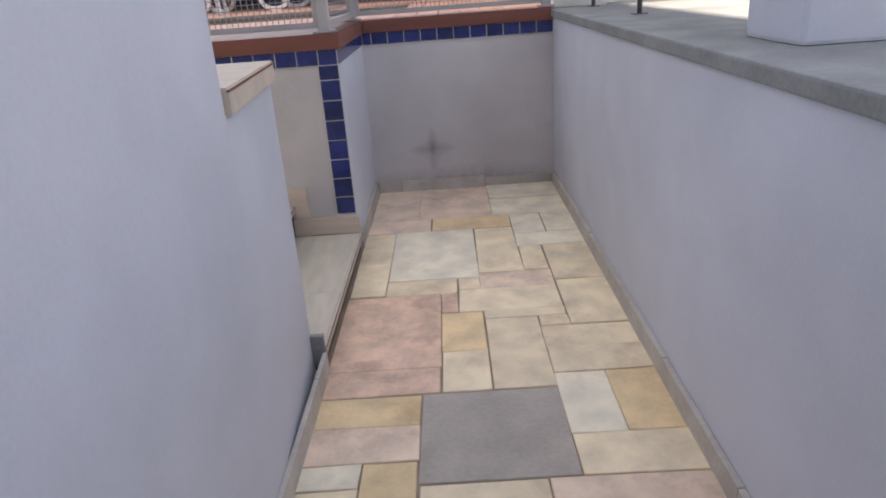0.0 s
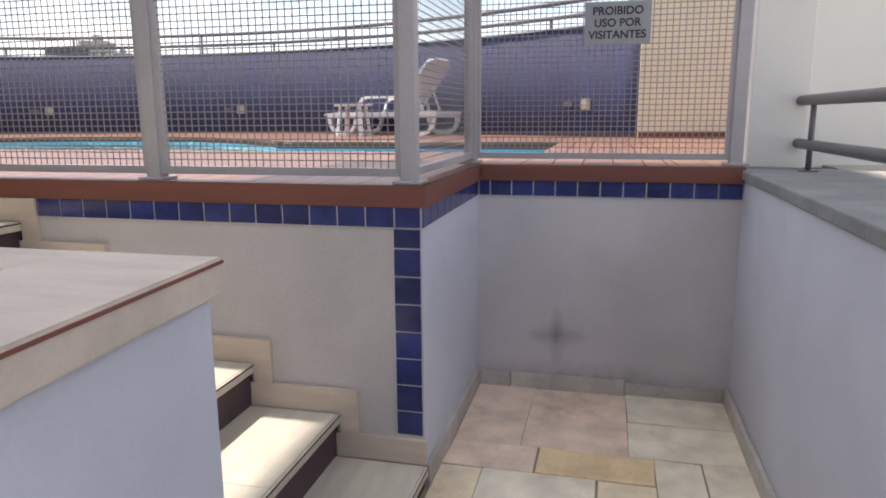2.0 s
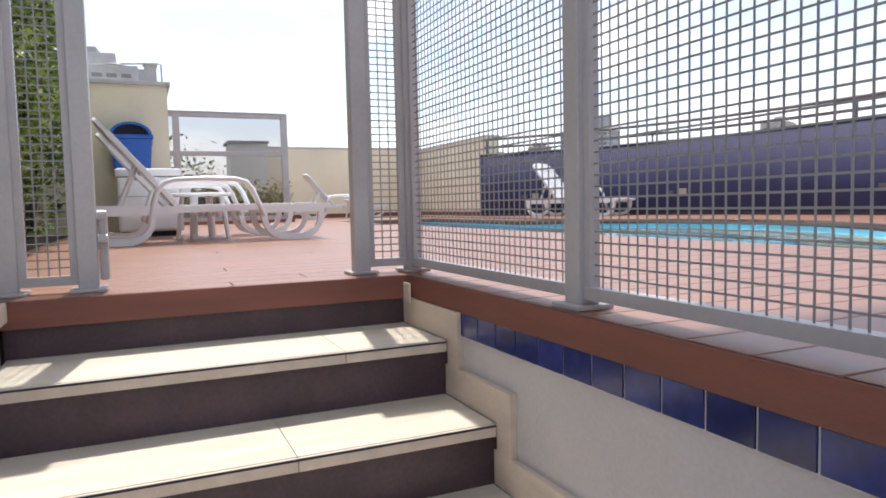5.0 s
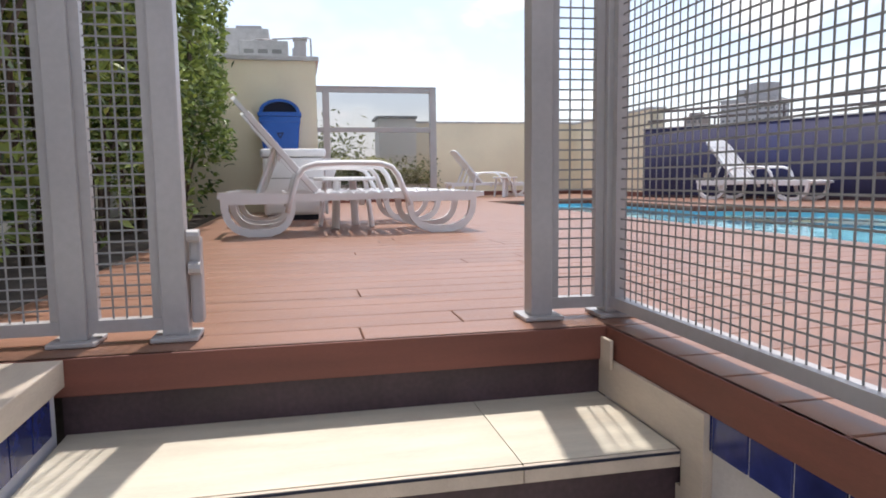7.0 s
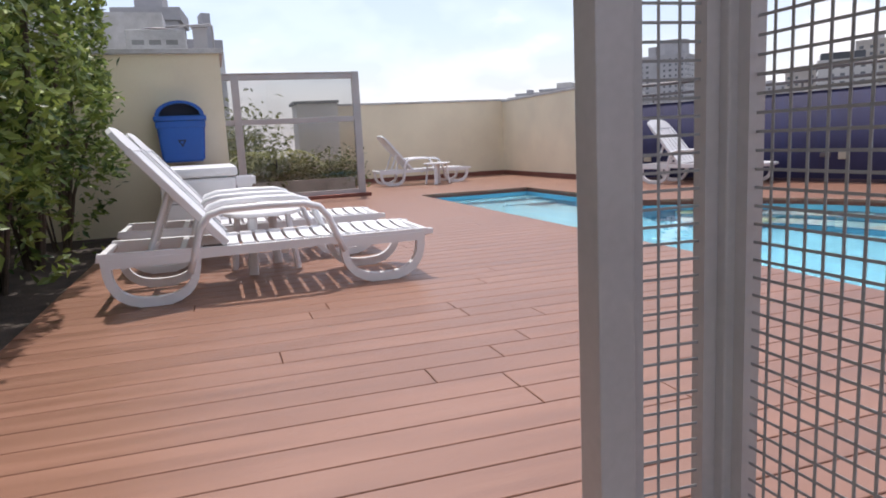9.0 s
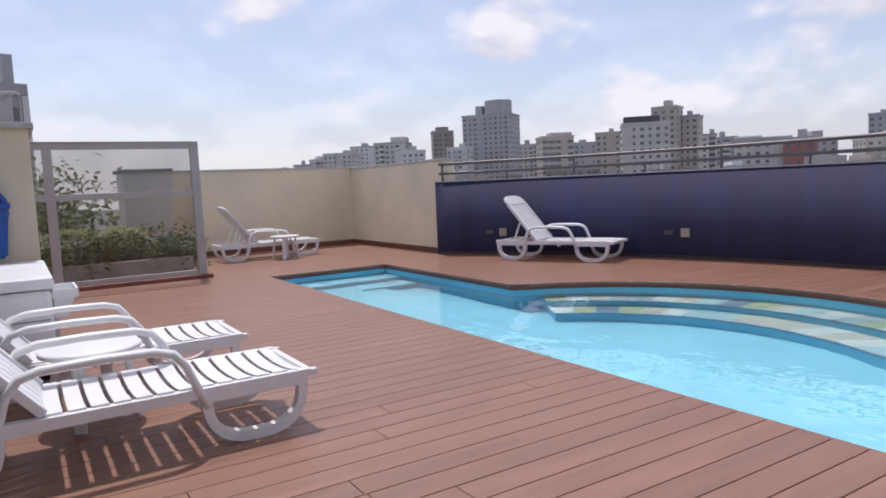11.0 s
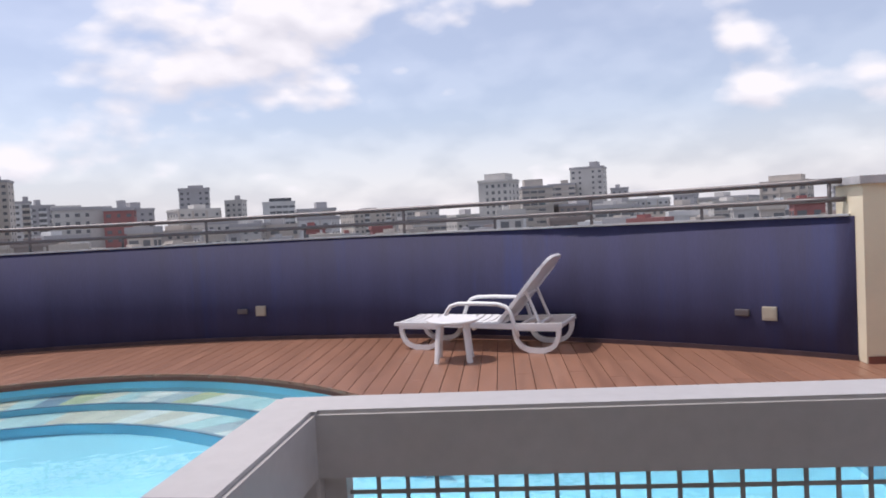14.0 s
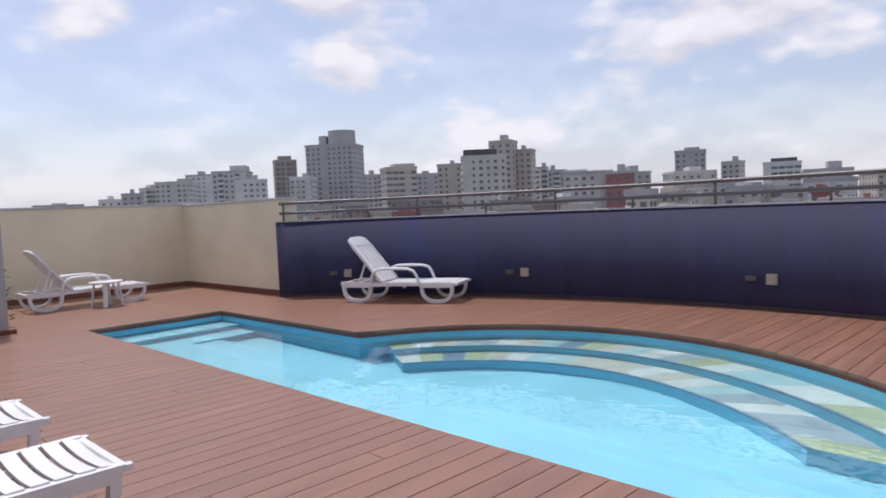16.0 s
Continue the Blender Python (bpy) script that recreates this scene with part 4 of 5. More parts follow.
part("emblem", ring_bm([(0.05 * math.cos(k * 2.0944 + 0.5236), 0.20 + 0.05 * math.sin(k * 2.0944 + 0.5236)) for k in range(3)], [(0.026 * math.cos(k * 2.0944 + 0.5236), 0.20 + 0.026 * math.sin(k * 2.0944 + 0.5236)) for k in range(3)], "x", 0.255, 0.263), M_DARK, tub, "dark triangular emblem")

chest = thing("cold_chest", "long white chest cooler with rounded lid", "cooler", "", (-8.36, 3.29, DECK))
part("body", box_bm(-0.80, 0.80, -0.29, 0.29, 0.05, 0.60, 0.03), M_PLASTIC, chest)
part("lid", box_bm(-0.82, 0.82, -0.31, 0.31, 0.605, 0.685, 0.03), M_PLASTIC, chest)
part("side_tub", ring_bm([(0.34, 0.293), (0.74, 0.293), (0.74, 0.45), (0.34, 0.45)], [(0.355, 0.308), (0.725, 0.308), (0.725, 0.435), (0.355, 0.435)], "z", 0.53, 0.59), M_PLASTIC, chest, "small white tub hung on the cooler")
part("tub_floor", prism_bm([(0.300, 0.40), (0.38, 0.40), (0.425, 0.53), (0.300, 0.53)], "x", 0.36, 0.72), M_PLASTIC, chest)
part("pipe", box_bm(0.70, 0.73, 0.292, 0.32, 0.05, 0.40, 0.006), M_PALECOPING, chest, "thin grey drain pipe")
part("groove", box_bm(0.795, 0.803, -0.27, 0.27, 0.40, 0.408), M_COPING, chest)
part("plinth", box_bm(-0.76, 0.76, -0.26, 0.26, 0.0, 0.052), M_DARK, chest)

screen = thing("glass_screen", "grey framed smoked glass wind screen", "glass screen", "", (-12.5, 0, 0))
Y0, Y1, YM = 2.60, 5.66, 3.82
for y in (Y0, YM, Y1 - 0.03):
    part("upright", box_bm(-0.045, 0.045, y - 0.055, y + 0.055, 1.23, 3.10, 0.004), M_METAL, screen)
for z in (1.26, 2.40, 3.06):
    for a, b in ((Y0 + 0.055, YM - 0.055), (YM + 0.055, Y1 - 0.085)):
        part("crossbar", box_bm(-0.035, 0.035, a, b, z - 0.04, z + 0.04, 0.004), M_METAL, screen)
part("crossbar", box_bm(-0.045, 0.045, Y0 - 0.055, Y1 + 0.025, 3.101, 3.120, 0.004), M_METAL, screen)
for z0, z1 in ((1.30, 2.36), (2.44, 3.02)):
    for a, b in ((Y0 + 0.055, YM - 0.055), (YM + 0.055, Y1 - 0.085)):
        g = part("pane", box_bm(-0.004, 0.004, a, b, z0, z1), M_GLASS, screen)
        g.visible_shadow = False
structure("kerb_screen", box_bm(-12.62, -12.36, 2.55, 5.75, 1.15, 1.235, 0.006), M_FASCIA, "red-brown kerb under the glass screen")

# ---- planting ----
bed = structure("ground_hedge_bed", box_bm(-9.42, XD - 0.25, 1.25, 2.47, 0.95, 1.165), M_SOIL, "dark soil bed along the house wall")


def hedge_point(r):
    """A point in the hedge: leafy clumps with gaps, thin near the ground, leaning out over the deck higher up."""
    while True:
        x, y, z = r.uniform(-9.1, -2.95), r.uniform(1.40, 2.80), 1.22 + 2.8 * r.random() ** 0.7
        d = noise.noise(Vector((x * 2.7, y * 2.7, z * 2.3))) + 0.4 * noise.noise(Vector((x * 6.5, y * 6.5, z * 6.0)))
        front = 2.50 + 0.16 * min(1.0, max(0.0, z - 1.5)) + 0.14 * noise.noise(Vector((x * 1.3, 3.1, z * 1.4)))
        if y < front and d > 0.13 + 0.30 * max(0, 1.95 - z):
            return x, y, z


for k in range(6):
    x = -3.5 - 1.02 * k
    t = thing("hedge_shrub", "tall glossy green shrub with bare lower stems", "shrub", "hedge shrubs", (x, 2.05, 1.165))
    r = random.Random(60 + k)
    for j in range(11):
        a, s = r.uniform(0, 6.28), r.uniform(0.15, 0.46)
        pts = [(0.06 * math.cos(a), 0.06 * math.sin(a), 0), (s * 0.4 * math.cos(a), s * 0.35 * math.sin(a), 0.5), (s * math.cos(a + 0.3), s * 0.8 * math.sin(a + 0.3), 1.1), (1.2 * s * math.cos(a + 0.5), s * 0.9 * math.sin(a + 0.5), 1.9)]
        part("branch", tube_bm(pts, r.uniform(0.009, 0.019), 6), M_BARK, t)

    def local_point(rr, x=x):
        while True:
            p = hedge_point(rr)
            if abs(p[0] - x) < 0.62:
                return p[0] - x, p[1] - 2.05, p[2] - 1.165

    foliage("leaves", 6200, local_point, 0.047, M_LEAF, t, 80 + k, 1.2)

structure("ground_screen_bed", box_bm(-16.2, -12.63, 1.0, 5.72, 0.95, 1.20), M_SOIL, "planting bed behind the glass screen")
for k in range(7):
    r = random.Random(200 + k)
    y = 2.9 + 0.42 * k
    t = thing("bed_bush", "olive-green bush behind the glass screen", "bush", "bushes behind the screen", (-13.2 - 0.35 * (k % 3), y, 1.20))
    part("stem", tube_bm([(0, 0, 0), (0.03, 0.02, 0.25), (0.0, 0.05, 0.5)], 0.02, 6), M_BARK, t)
    foliage("leaves", 900, lambda rr: (max(-.45, min(.45, rr.gauss(0, 0.2))), max(-.45, min(.45, rr.gauss(0, 0.22))), 0.06 + abs(rr.gauss(0.28, 0.15))), 0.055, M_BUSH, t, 210 + k)
structure("wall_behind_screen", box_bm(-15.4, -14.6, 4.95, 5.70, 0.95, 2.78), M_PALECREAM, "pale grey block behind the glass screen")
structure("wall_behind_screen_coping", box_bm(-15.45, -14.55, 4.90, 5.72, 2.78, 2.83), M_COPING, "grey coping of the block")
for k in range(3):
    t = thing("dark_tree", "dark green tree beyond the glass screen", "tree", "trees beyond the screen", (-22.0 - 2 * k, 2.2 + 0.9 * k, -6.0))
    part("trunk", tube_bm([(0, 0, -26), (0.1, 0, 4), (0, 0.1, 8.0)], 0.16, 8), M_BARK, t)
    foliage("crown", 2600, lambda rr: (rr.gauss(0, 0.9), rr.gauss(0, 1.0), 7.6 + rr.gauss(0, 0.75)), 0.13, M_BUSH, t, 250 + k)
# strip added for a thin pale line low in the panes
structure("kerb_bed", box_bm(-12.98, -12.90, 2.7, 5.60, 1.19, 1.47, 0.006), M_STONE_SKIRT, "low beige strip added inside the planting bed")
palm = thing("young_palm", "yellow-green young palm behind the glass screen", "palm", "", (-13.2, 4.35, 1.20))
part("trunk", tube_bm([(0, 0, 0), (0.02, 0, 0.3), (0, 0.02, 0.6)], 0.04, 8), M_BARK, palm)
r = random.Random(9)
for k in range(11):
    a = k * 0.571
    verts, faces = [], []
    for j in range(16):
        u = j / 15
        c = Vector((0.75 * u * math.cos(a), 0.75 * u * math.sin(a), 0.6 + 0.7 * u - 0.75 * u * u))
        for s in (-1, 1):
            w = Vector((-math.sin(a), math.cos(a), 0)) * s
            tip = c + w * 0.22 * (1 - 0.5 * u) + Vector((0.1 * math.cos(a), 0.1 * math.sin(a), -0.06))
            b = len(verts)
            verts += [tuple(c), tuple(c + Vector((0.02 * math.cos(a), 0.02 * math.sin(a), 0))), tuple(tip)]
            faces.append((b, b + 1, b + 2))
    fr = finish(new("frond", data_mesh("frond", verts, faces)), M_PALM)
    fr.parent = palm

# ---- city ----
structure("ground", flat_bm([(-2500, -2500), (2500, -2500), (2500, 2500), (-2500, 2500)], -32), M_GROUND, "far city ground below the roof terrace")
EYE = Vector((-2.6, 3.55, 2.52))
WALLS = [material("facade_" + n, tuple(0.88 * v for v in c), 0.85, 0.08, 0.12, 2.0, 0.0) for n, c in (("pale", (0.60, 0.58, 0.55)), ("grey", (0.44, 0.43, 0.44)), ("beige", (0.54, 0.49, 0.44)), ("brown", (0.34, 0.29, 0.27)), ("red", (0.36, 0.16, 0.15)), ("white", (0.70, 0.70, 0.69)))]
# glass tone raised to stand in for haze over the city
M_WIN = material("hazed_window_glass", (0.15, 0.155, 0.165), 0.25, 0.1, 0.2, 2, 0.0)
M_DARKROOF = material("dark_roof", (0.07, 0.075, 0.085), 0.8, 0.1, 0.2, 2, 0.0)
LABELS = ("pale", "grey", "beige", "brown", "red-brown", "white")


def facade(t, r, ww, dep, h, gap, win):
    """Glazing, balconies and ledges on a block's front and sides, in one of four ways."""
    floor_h, n = 3.1, max(2, int(2 * ww / gap))
    low = max(3, h - 60)
    way = r.choice(("punched", "punched", "balcony", "ribbon", "framed"))
    glass, slabs = bmesh.new(), bmesh.new()
    bays = sorted(r.sample(range(n), max(1, n // 3))) if way == "balcony" else []
    blank = {r.randrange(n)} if n > 3 else set()
    z = h - 2.9
    while z > low:
        for k in range(n):
            x, half = -ww + (k + 0.5) * 2 * ww / n, ww / n
            if k in bays:
                box_bm(x - half * 0.86, x + half * 0.86, -dep / 2 - 0.06, -dep / 2 + 0.1, z - 1.2, z + 1.2, 0, glass)
                box_bm(x - half * 0.92, x + half * 0.92, -dep / 2 - 1.3, -dep / 2, z - 1.55, z - 0.45, 0, slabs)
            elif k not in blank:
                w = half * 0.88 if way == "ribbon" else win[0] / 2 * (0.8 if k % 2 else 1.1)
                box_bm(x - w, x + w, -dep / 2 - 0.08, -dep / 2 + 0.1, z - win[1] / 2, z + win[1] / 2, 0, glass)
        m = max(2, int(dep / 4))
        for k in range(m):
            y = -dep / 2 + (k + 0.5) * dep / m
            for s in (-1, 1):
                box_bm(s * ww - 0.08, s * ww + 0.08, y - 0.7, y + 0.7, z - win[1] / 2, z + win[1] / 2, 0, glass)
        if way in ("ribbon", "framed"):
            box_bm(-ww - 0.15, ww + 0.15, -dep / 2 - 0.25, -dep / 2, z - 1.75, z - 1.35, 0, slabs)
        z -= floor_h
    if way == "framed":
        for k in range(0, n + 1, 2):
            x = -ww + k * 2 * ww / n
            box_bm(x - 0.3, x + 0.3, -dep / 2 - 0.4, -dep / 2, low, h - 1.1, 0, slabs)
    part("glazing", glass, M_WIN, t, "rows of small dark windows")["kind"] = "stuff"
    if len(slabs.verts):
        part("balcony_band", slabs, r.choice((WALLS[0], WALLS[2], WALLS[5])), t, "pale balcony fronts and ledges")["kind"] = "stuff"
    else:
        slabs.free()


def building(az0, az1, el, dist, tone, seed, caps=(), win=(1.5, 1.3), gap=3.2):
    """A block seen from the terrace between two bearings, its top at an elevation in degrees."""
    r = random.Random(seed)
    mid = radians((az0 + az1) / 2)
    w = dist * radians(az1 - az0)
    top = EYE.z + dist * math.tan(radians(el))
    cx, cy = EYE.x + dist * math.sin(mid), EYE.y + dist * math.cos(mid)
    turn = -math.degrees(mid) + r.uniform(-22, 22)
    t = thing("apartment_building", "far %s apartment block with rows of windows" % LABELS[tone], "building", "city blocks", (cx, cy, -32), turn)
    h, dep = top + 32, w * r.uniform(0.7, 1.0)
    ww = w * 0.45
    part("wall", box_bm(-ww, ww, -dep / 2, dep / 2, 0, h), WALLS[tone], t)
    part("roof", box_bm(-ww - 0.3, ww + 0.3, -dep / 2 - 0.3, dep / 2 + 0.3, h - 1.0, h + 0.2), WALLS[tone] if r.random() < 0.6 else WALLS[1], t)
    for u0, u1, dz, kind in caps:
        rise, a, b = h + dist * math.tan(radians(dz)), -ww + 2 * ww * u0, -ww + 2 * ww * u1
        bm = lathe_bm([((b - a) / 2, h + 0.2), ((b - a) / 2, rise)], 20, ((a + b) / 2, -dep / 2 + (b - a) / 2)) if kind == 2 else box_bm(a, b, -dep / 3, dep / 3, h + 0.2, rise)
        part("roof_block", bm, M_DARKROOF if kind == 1 else WALLS[tone], t)
    if not caps:
        u = r.uniform(-0.5, 0.2) * ww
        part("roof_block", box_bm(u, u + ww * r.uniform(0.3, 0.6), -dep / 4, dep / 4, h + 0.2, h + r.uniform(1.6, 3.2)), WALLS[r.choice((tone, 1))], t)
    facade(t, r, ww, dep, h, gap, win)


def city(rows, seed):
    for k, row in enumerate(rows):
        building(*row[:5], seed + k, *row[5:])


city([(-71.6, -69.9, 1.7, 470, 5), (-70.0, -68.4, 2.1, 440, 1), (-68.6, -67.0, 2.5, 500, 0, ((0.3, 0.7, 0.25, 0),)), (-67.3, -64.6, 2.9, 480, 0), (-65.2, -63.0, 3.4, 520, 5), (-63.2, -60.3, 3.6, 430, 0, ((0.5, 0.95, 0.45, 0),)), (-61.6, -59.0, 2.9, 400, 5),
      (-58.6, -56.7, 4.4, 460, 3, ((0.2, 0.8, 0.35, 0),)), (-57.2, -55.2, 3.0, 420, 5), (-55.7, -51.3, 5.5, 450, 1, ((0.42, 0.98, 1.1, 2), (0.25, 0.40, 0.75, 0))),
      (-51.5, -49.6, 3.0, 480, 0), (-49.8, -46.9, 3.5, 360, 2, ((0.3, 0.98, 0.3, 0),)), (-47.0, -45.0, 2.9, 440, 1)], 300)
city([(-45.1, -42.9, 3.6, 380, 2), (-43.2, -39.2, 4.1, 330, 0, ((0.05, 0.80, 0.55, 1),)), (-40.5, -38.4, 5.3, 370, 2), (-38.6, -36.9, 4.5, 375, 2),
      (-37.0, -35.8, 3.0, 420, 5), (-36.2, -34.4, 2.7, 440, 1), (-34.8, -30.6, 2.4, 300, 0, ((0.0, 0.5, 0.2, 0),)), (-31.2, -28.9, 2.3, 290, 4), (-29.8, -27.8, 2.2, 380, 1, ((0.1, 0.5, 0.5, 0),))], 340)
city([(-26.6, -23.0, 2.0, 360, 0), (-25.9, -23.4, 3.6, 420, 1, ((0.3, 0.8, 0.25, 0),)), (-22.3, -20.8, 2.6, 430, 0), (-19.6, -16.8, 2.3, 400, 5, ((0.2, 0.9, 0.3, 1),)), (-17.0, -13.6, 1.6, 330, 0), (-13.0, -9.0, 1.2, 420, 2), (-9.4, -5.0, 1.1, 460, 0)], 380)
city([(-1.3, 1.6, 3.2, 330, 0, ((0.15, 0.85, 0.55, 0),), (1.4, 1.5), 3.0), (1.8, 4.6, 2.5, 360, 2, ((0.1, 0.7, 0.6, 0),)), (4.2, 6.6, 2.6, 400, 2), (6.1, 9.0, 3.8, 410, 0), (9.2, 10.7, 2.0, 460, 1), (10.2, 14.0, 1.0, 430, 5), (14.2, 15.9, 1.2, 500, 1), (16.2, 20.2, 0.8, 420, 0), (20.5, 24.0, 1.7, 300, 2, ((0.15, 0.85, 0.45, 0),)), (25.0, 29.0, 1.1, 380, 1)], 420)
city([(-96.0, -91.2, 10.0, 75, 1, ((0.3, 0.75, 1.4, 0),)), (-91.4, -88.9, 8.0, 85, 1, ((0.5, 0.8, 2.2, 0),)), (-76.0, -72.5, 1.4, 600, 0), (-72.8, -68.0, 1.2, 560, 1)], 460)
r = random.Random(77)
for k in range(30):
    a = -78 + 4.1 * k
    building(a, a + r.uniform(3.0, 5.5), r.uniform(0.1, 0.95), r.uniform(230, 420), r.choice((0, 0, 1, 2, 3, 5)), 500 + k)
for k in range(70):
    a = -80 + 1.75 * k + r.uniform(-1, 1)
    building(a, a + r.uniform(1.6, 3.6), r.uniform(-0.9, 0.75), r.uniform(120, 260), r.choice((0, 1, 2, 2, 3, 4, 5)), 600 + k, ((0.2, 0.45, r.uniform(0.15, 0.4), 0),))
# far hills
hill = [(-1400 + 100 * k, -32 + 62 * (0.5 + 0.5 * math.sin(k * 0.55)) * (0.6 + 0.4 * math.sin(k * 1.7))) for k in range(33)]
structure("backdrop_hills", prism_bm([(-1400, -40)] + [(x, max(z, -20)) for x, z in hill] + [(1800, -40)], "y", 1900, 1950), material("blue_green_hill", (0.10, 0.14, 0.16), 0.9, 0.2, 0.01, 0.2, 0.0), "low blue-green hills on the horizon")

# roof clutter over the service block
RZ = 3.05
unit = thing("roof_unit", "pale grey condenser box with dark round fan on the service block", "air conditioner", "", (-10.1, 2.96, RZ))
part("casing", box_bm(-0.28, 0.28, -0.30, 0.30, 0.03, 0.26, 0.012), M_PALECOPING, unit)
for y in (-0.22, 0.22):
    part("foot", box_bm(-0.26, 0.26, y - 0.03, y + 0.03, 0.0, 0.032), M_RAIL, unit)
part("fan_ring", lathe_bm([(0.12, 0.262), (0.175, 0.264), (0.18, 0.29), (0.15, 0.305), (0.04, 0.30)], 24), M_RAIL, unit, "dark round fan cover")
for k in range(3):
    part("label_bar", box_bm(0.279, 0.284, -0.24 + 0.17 * k, -0.12 + 0.17 * k, 0.10, 0.15), M_COPING, unit)
stack = thing("vent_box", "narrow grey upright vent box on the service block", "vent", "", (-10.0, 3.41, RZ))
part("shaft", box_bm(-0.08, 0.08, -0.075, 0.075, 0.0, 0.30, 0.006), M_METAL, stack)
part("cap", box_bm(-0.095, 0.095, -0.09, 0.09, 0.30, 0.325, 0.004), M_METAL, stack)
pipe = thing("roof_pipe", "thin grey bent pipe on the service block", "pipe", "", (-10.0, 0, RZ))
part("tube", tube_bm([(-0.2, 3.05, 0.0), (-0.2, 3.05, 0.325), (-0.15, 3.06, 0.34), (-0.03, 3.5, 0.345), (0.0, 3.545, 0.33), (0.0, 3.55, 0.0)], 0.012, 8), M_METAL, pipe)
structure("wall_roof_block", box_bm(-13.0, -11.2, 1.0, 2.98, 0.95, 3.74), M_PALECOPING, "grey rooftop structure behind the service block")

# ---- flagstones ----
FLOOR = tagged(new("floor_flagstones"), "irregular sandstone flagstones in cream, pink and ochre", "floor", "", "structure")
srnd = random.Random(21)


def stones(text):
    """Pieces as x0, x1, y0, y1 and a colour key."""
    for s in text.split(";"):
        a, b, c, d, key = s.split(",")
        x0, x1, y0, y1 = float(a), float(b), float(c), float(d)
        j = lambda: srnd.uniform(-0.004, 0.004)
        g, top = 0.0028, srnd.uniform(-0.002, 0.003)
        pts = [(x0 + g + j(), y0 + g + j()), (x1 - g + j(), y0 + g + j()), (x1 - g + j(), y1 - g + j()), (x0 + g + j(), y1 - g + j())]
        bm = prism_bm(pts, "z", -0.03, top)
        bmesh.ops.bevel(bm, geom=[e for e in bm.edges if e.verts[0].co.z > -0.02 and e.verts[1].co.z > -0.02], offset=0.0025, segments=1, affect="EDGES")
        part("flagstone", bm, STONES[key], FLOOR)


stones("-.315,-.01,4.52,5.18,p;-.01,.45,4.52,5.18,p;.45,.945,4.86,5.18,w;.45,.945,4.52,4.86,w;-.315,.07,4.30,4.52,p;.07,.55,4.30,4.52,y;.55,.74,4.17,4.52,w;.74,.945,4.17,4.52,w")
stones("-.315,-.14,3.83,4.30,c;-.315,-.14,3.43,3.83,c;.13,.21,3.21,3.42,r;-.14,.32,3.59,4.30,w;.32,.55,3.64,4.30,c;.55,.945,3.97,4.17,w;.55,.68,3.64,3.97,c;.68,.945,3.50,3.97,c;.32,.68,3.45,3.64,p")
stones("-.14,.21,3.42,3.59,c;.21,.32,3.45,3.59,c;.21,.68,3.21,3.45,c;.68,.945,3.04,3.50,c;.32,.68,3.13,3.21,c;-.315,.13,2.76,3.42,r;.13,.32,2.87,3.21,y;.13,.32,2.58,2.87,c")
stones(".32,.55,2.58,3.13,c;.55,.68,3.04,3.13,c;.55,.945,2.86,3.04,c;.55,.945,2.67,2.86,c;-.315,.13,2.58,2.76,r;.55,.74,2.30,2.67,w;.74,.945,2.30,2.67,y;-.315,.06,2.40,2.58,y")
stones("-.315,.06,2.21,2.40,p;.06,.55,2.10,2.58,g;.55,.945,2.10,2.30,c;-.315,-.12,2.10,2.21,w;-.12,.06,2.04,2.21,y;-.315,-.12,1.80,2.10,c;-.12,.06,1.80,2.04,c;.06,.45,1.80,2.10,c;.45,.945,1.80,2.10,p")
y = 1.80
while y > -2.1:
    n = y - srnd.uniform(0.28, 0.5)
    cuts = [-0.315, srnd.uniform(-0.1, 0.1), srnd.uniform(0.35, 0.55), 0.945]
    for a, b in zip(cuts, cuts[1:]):
        stones("%f,%f,%f,%f,%s" % (a, b, n, y, srnd.choice("ccwypg")))
    y = n

# ---- deck boards ----
boards = tagged(new("floor_deck"), "red-brown composite deck boards laid side by side", "deck", "", "structure")
BW = 0.1542
prnd = random.Random(3)


def low_edge(x):
    return 2.47 if x < XD else (YS - 0.014 if x < XL + 0.01 else (YE - 0.019 if x < XR else 5.67))


def high_edge(x):
    if x < -12.28:
        return 9.60
    return 9.28 if x > 0.605 else min(arc_point(x) - 0.006, 12)


def pool_far(x):
    """The pool's far edge: the bay's rim, else the straight side."""
    far = POOL_Y[1]
    for k in range(0, 181):
        t = math.pi * k / 180
        if BAY_C[0] + bay_side(BAY_R, math.cos(t)) <= x:
            t0 = math.pi * max(k - 1, 0) / 180
            xa, xb = (BAY_C[0] + bay_side(BAY_R, math.cos(v)) for v in (t0, t))
            ya, yb = (BAY_C[1] + BAY_R * math.sin(v) for v in (t0, t))
            s = 0 if k == 0 or xa == xb else (x - xa) / (xb - xa)
            return max(far, ya + (yb - ya) * s) if k else far
    return far


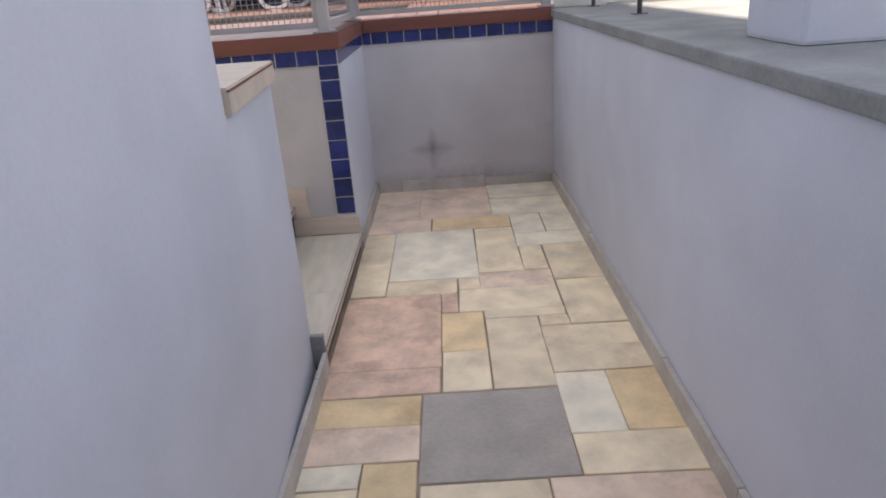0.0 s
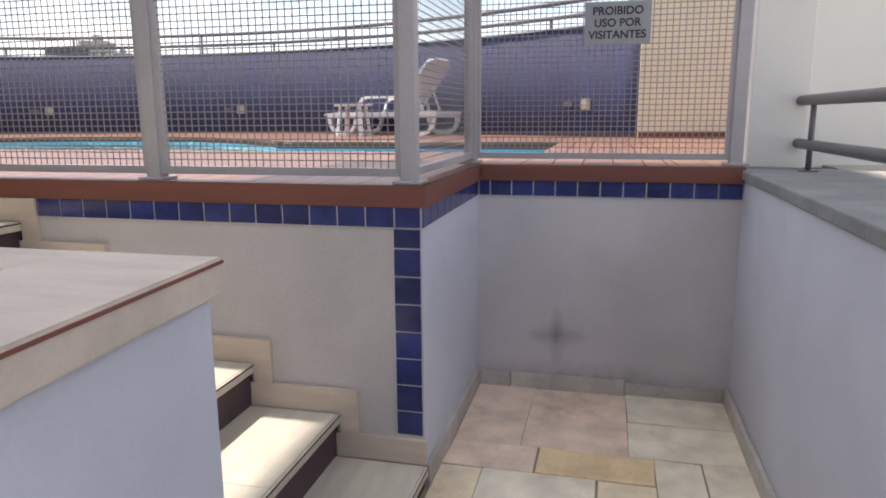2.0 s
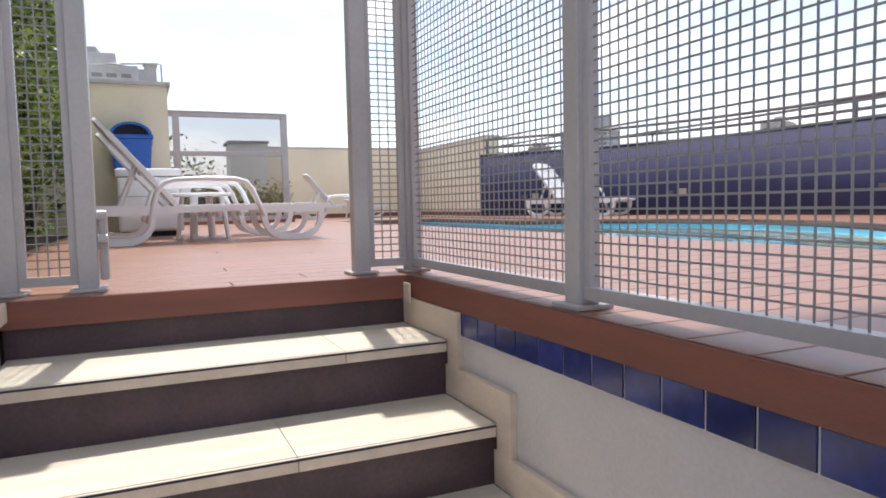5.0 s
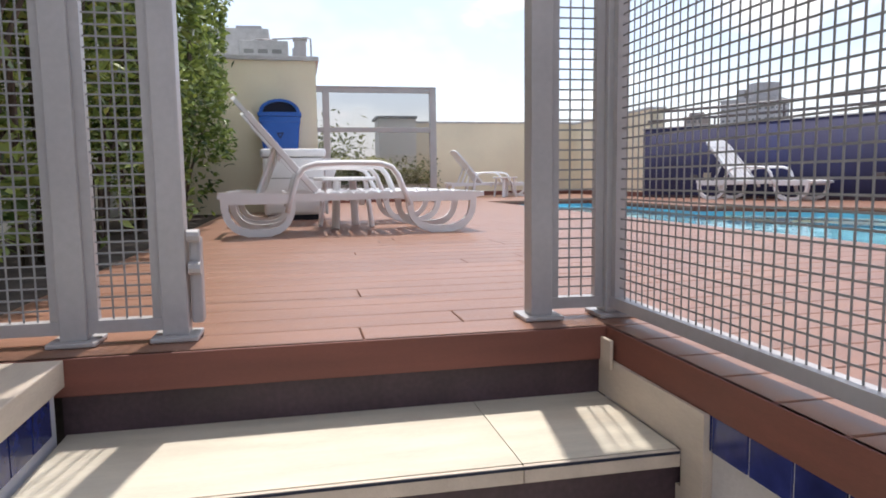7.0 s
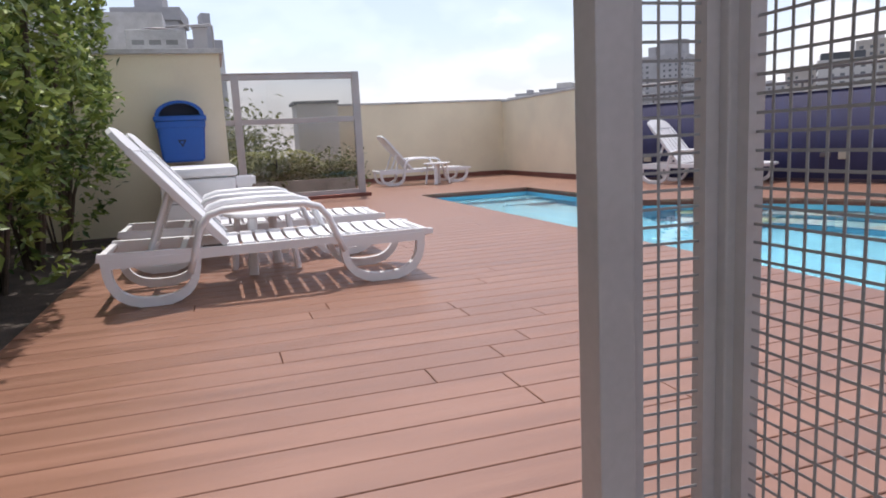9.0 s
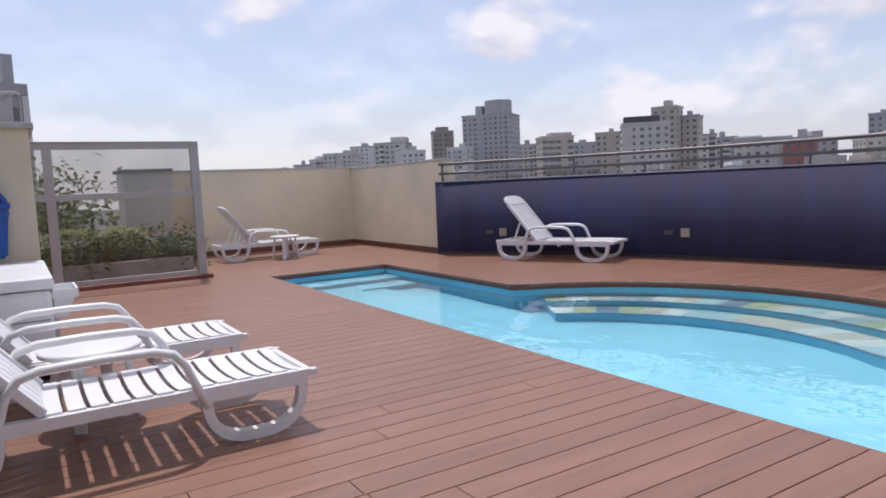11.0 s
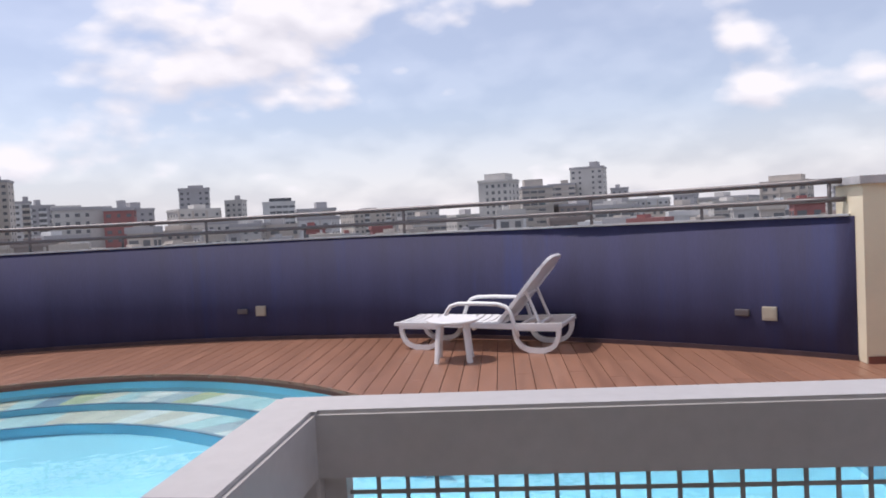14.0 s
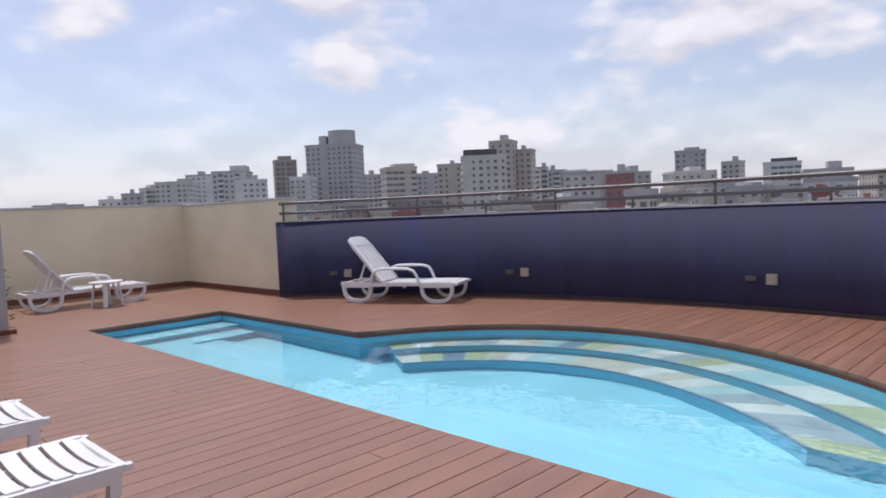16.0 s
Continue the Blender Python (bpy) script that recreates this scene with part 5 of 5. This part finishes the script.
def board(x0, x1, ya0, ya1, yb0, yb1):
    """Corners and faces of a board: its low end at x0 and x1, its high end at x0 and x1."""
    z0, z1, g = DECK - 0.03, DECK, 0.0028
    xs = (x0 + g, x1 - g)
    v = [(xs[0], ya0, z0), (xs[1], ya1, z0), (xs[1], yb1, z0), (xs[0], yb0, z0)]
    c = 0.002
    t = [(xs[0], ya0, z1 - c), (xs[1], ya1, z1 - c), (xs[1], yb1, z1 - c), (xs[0], yb0, z1 - c)]
    u = [(xs[0] + c, ya0 + c, z1), (xs[1] - c, ya1 + c, z1), (xs[1] - c, yb1 - c, z1), (xs[0] + c, yb0 - c, z1)]
    f = [(3, 2, 1, 0), (8, 9, 10, 11)]
    for i in range(4):
        j = (i + 1) % 4
        f += [(i, j, 4 + j, 4 + i), (4 + i, 4 + j, 8 + j, 8 + i)]
    return v + t + u, f


far_v, far_f, count = [], [], 0
cols = [(XD - BW * (i + 1), XD - BW * i) for i in range(90)] + [(XD + BW * i, XD + BW * (i + 1)) for i in range(56)]
for x0, x1 in cols:
    if x0 < -15.95 or x1 > 6.0:
        continue
    cuts = sorted(e for e in (XL + 0.011, XR, 0.605, POOL_X[0], POOL_X[1]) if x0 + 0.004 < e < x1 - 0.004)
    xs = [x0] + cuts + [x1]
    for a, b in zip(xs, xs[1:]):
        m = (a + b) / 2
        lo = low_edge(m)
        spans = []
        if POOL_X[0] < m < POOL_X[1]:
            spans = [((lo, lo), (POOL_Y[0] + 0.0, POOL_Y[0] + 0.0)), ((pool_far(a), pool_far(b)), (high_edge(a) if a > -12.28 else high_edge(m), high_edge(b) if b < 0.606 else high_edge(m)))]
        else:
            spans = [((lo, lo), (high_edge(max(a, -12.27)) if m > -12.28 else 9.60, high_edge(min(b, 0.60)) if m < 0.605 else 9.28))]
        for (l0, l1), (h0, h1) in spans:
            cut = min(l0, l1) + prnd.uniform(0.5, 2.6)
            ends = [(l0, l1)]
            while cut < min(h0, h1) - 0.5:
                if cut > max(l0, l1) + 0.3:
                    ends.append((cut, cut))
                cut += 2.6
            ends.append((h0, h1))
            for (p0, p1), (q0, q1) in zip(ends, ends[1:]):
                v, f = board(a, b, p0 + 0.0015, p1 + 0.0015, q0 - 0.0015, q1 - 0.0015)
                if -8.2 < m < 0.2 and count < 300:
                    finish(new("deck_board", data_mesh("deck_board", v, f)), M_PLANK).parent = boards
                    count += 1
                else:
                    n = len(far_v)
                    far_v += v
                    far_f += [tuple(i + n for i in g) for g in f]
far = finish(new("far_deck_boards", data_mesh("far_deck_boards", far_v, far_f)), M_PLANK)
far.parent = boards
far["kind"] = "stuff"
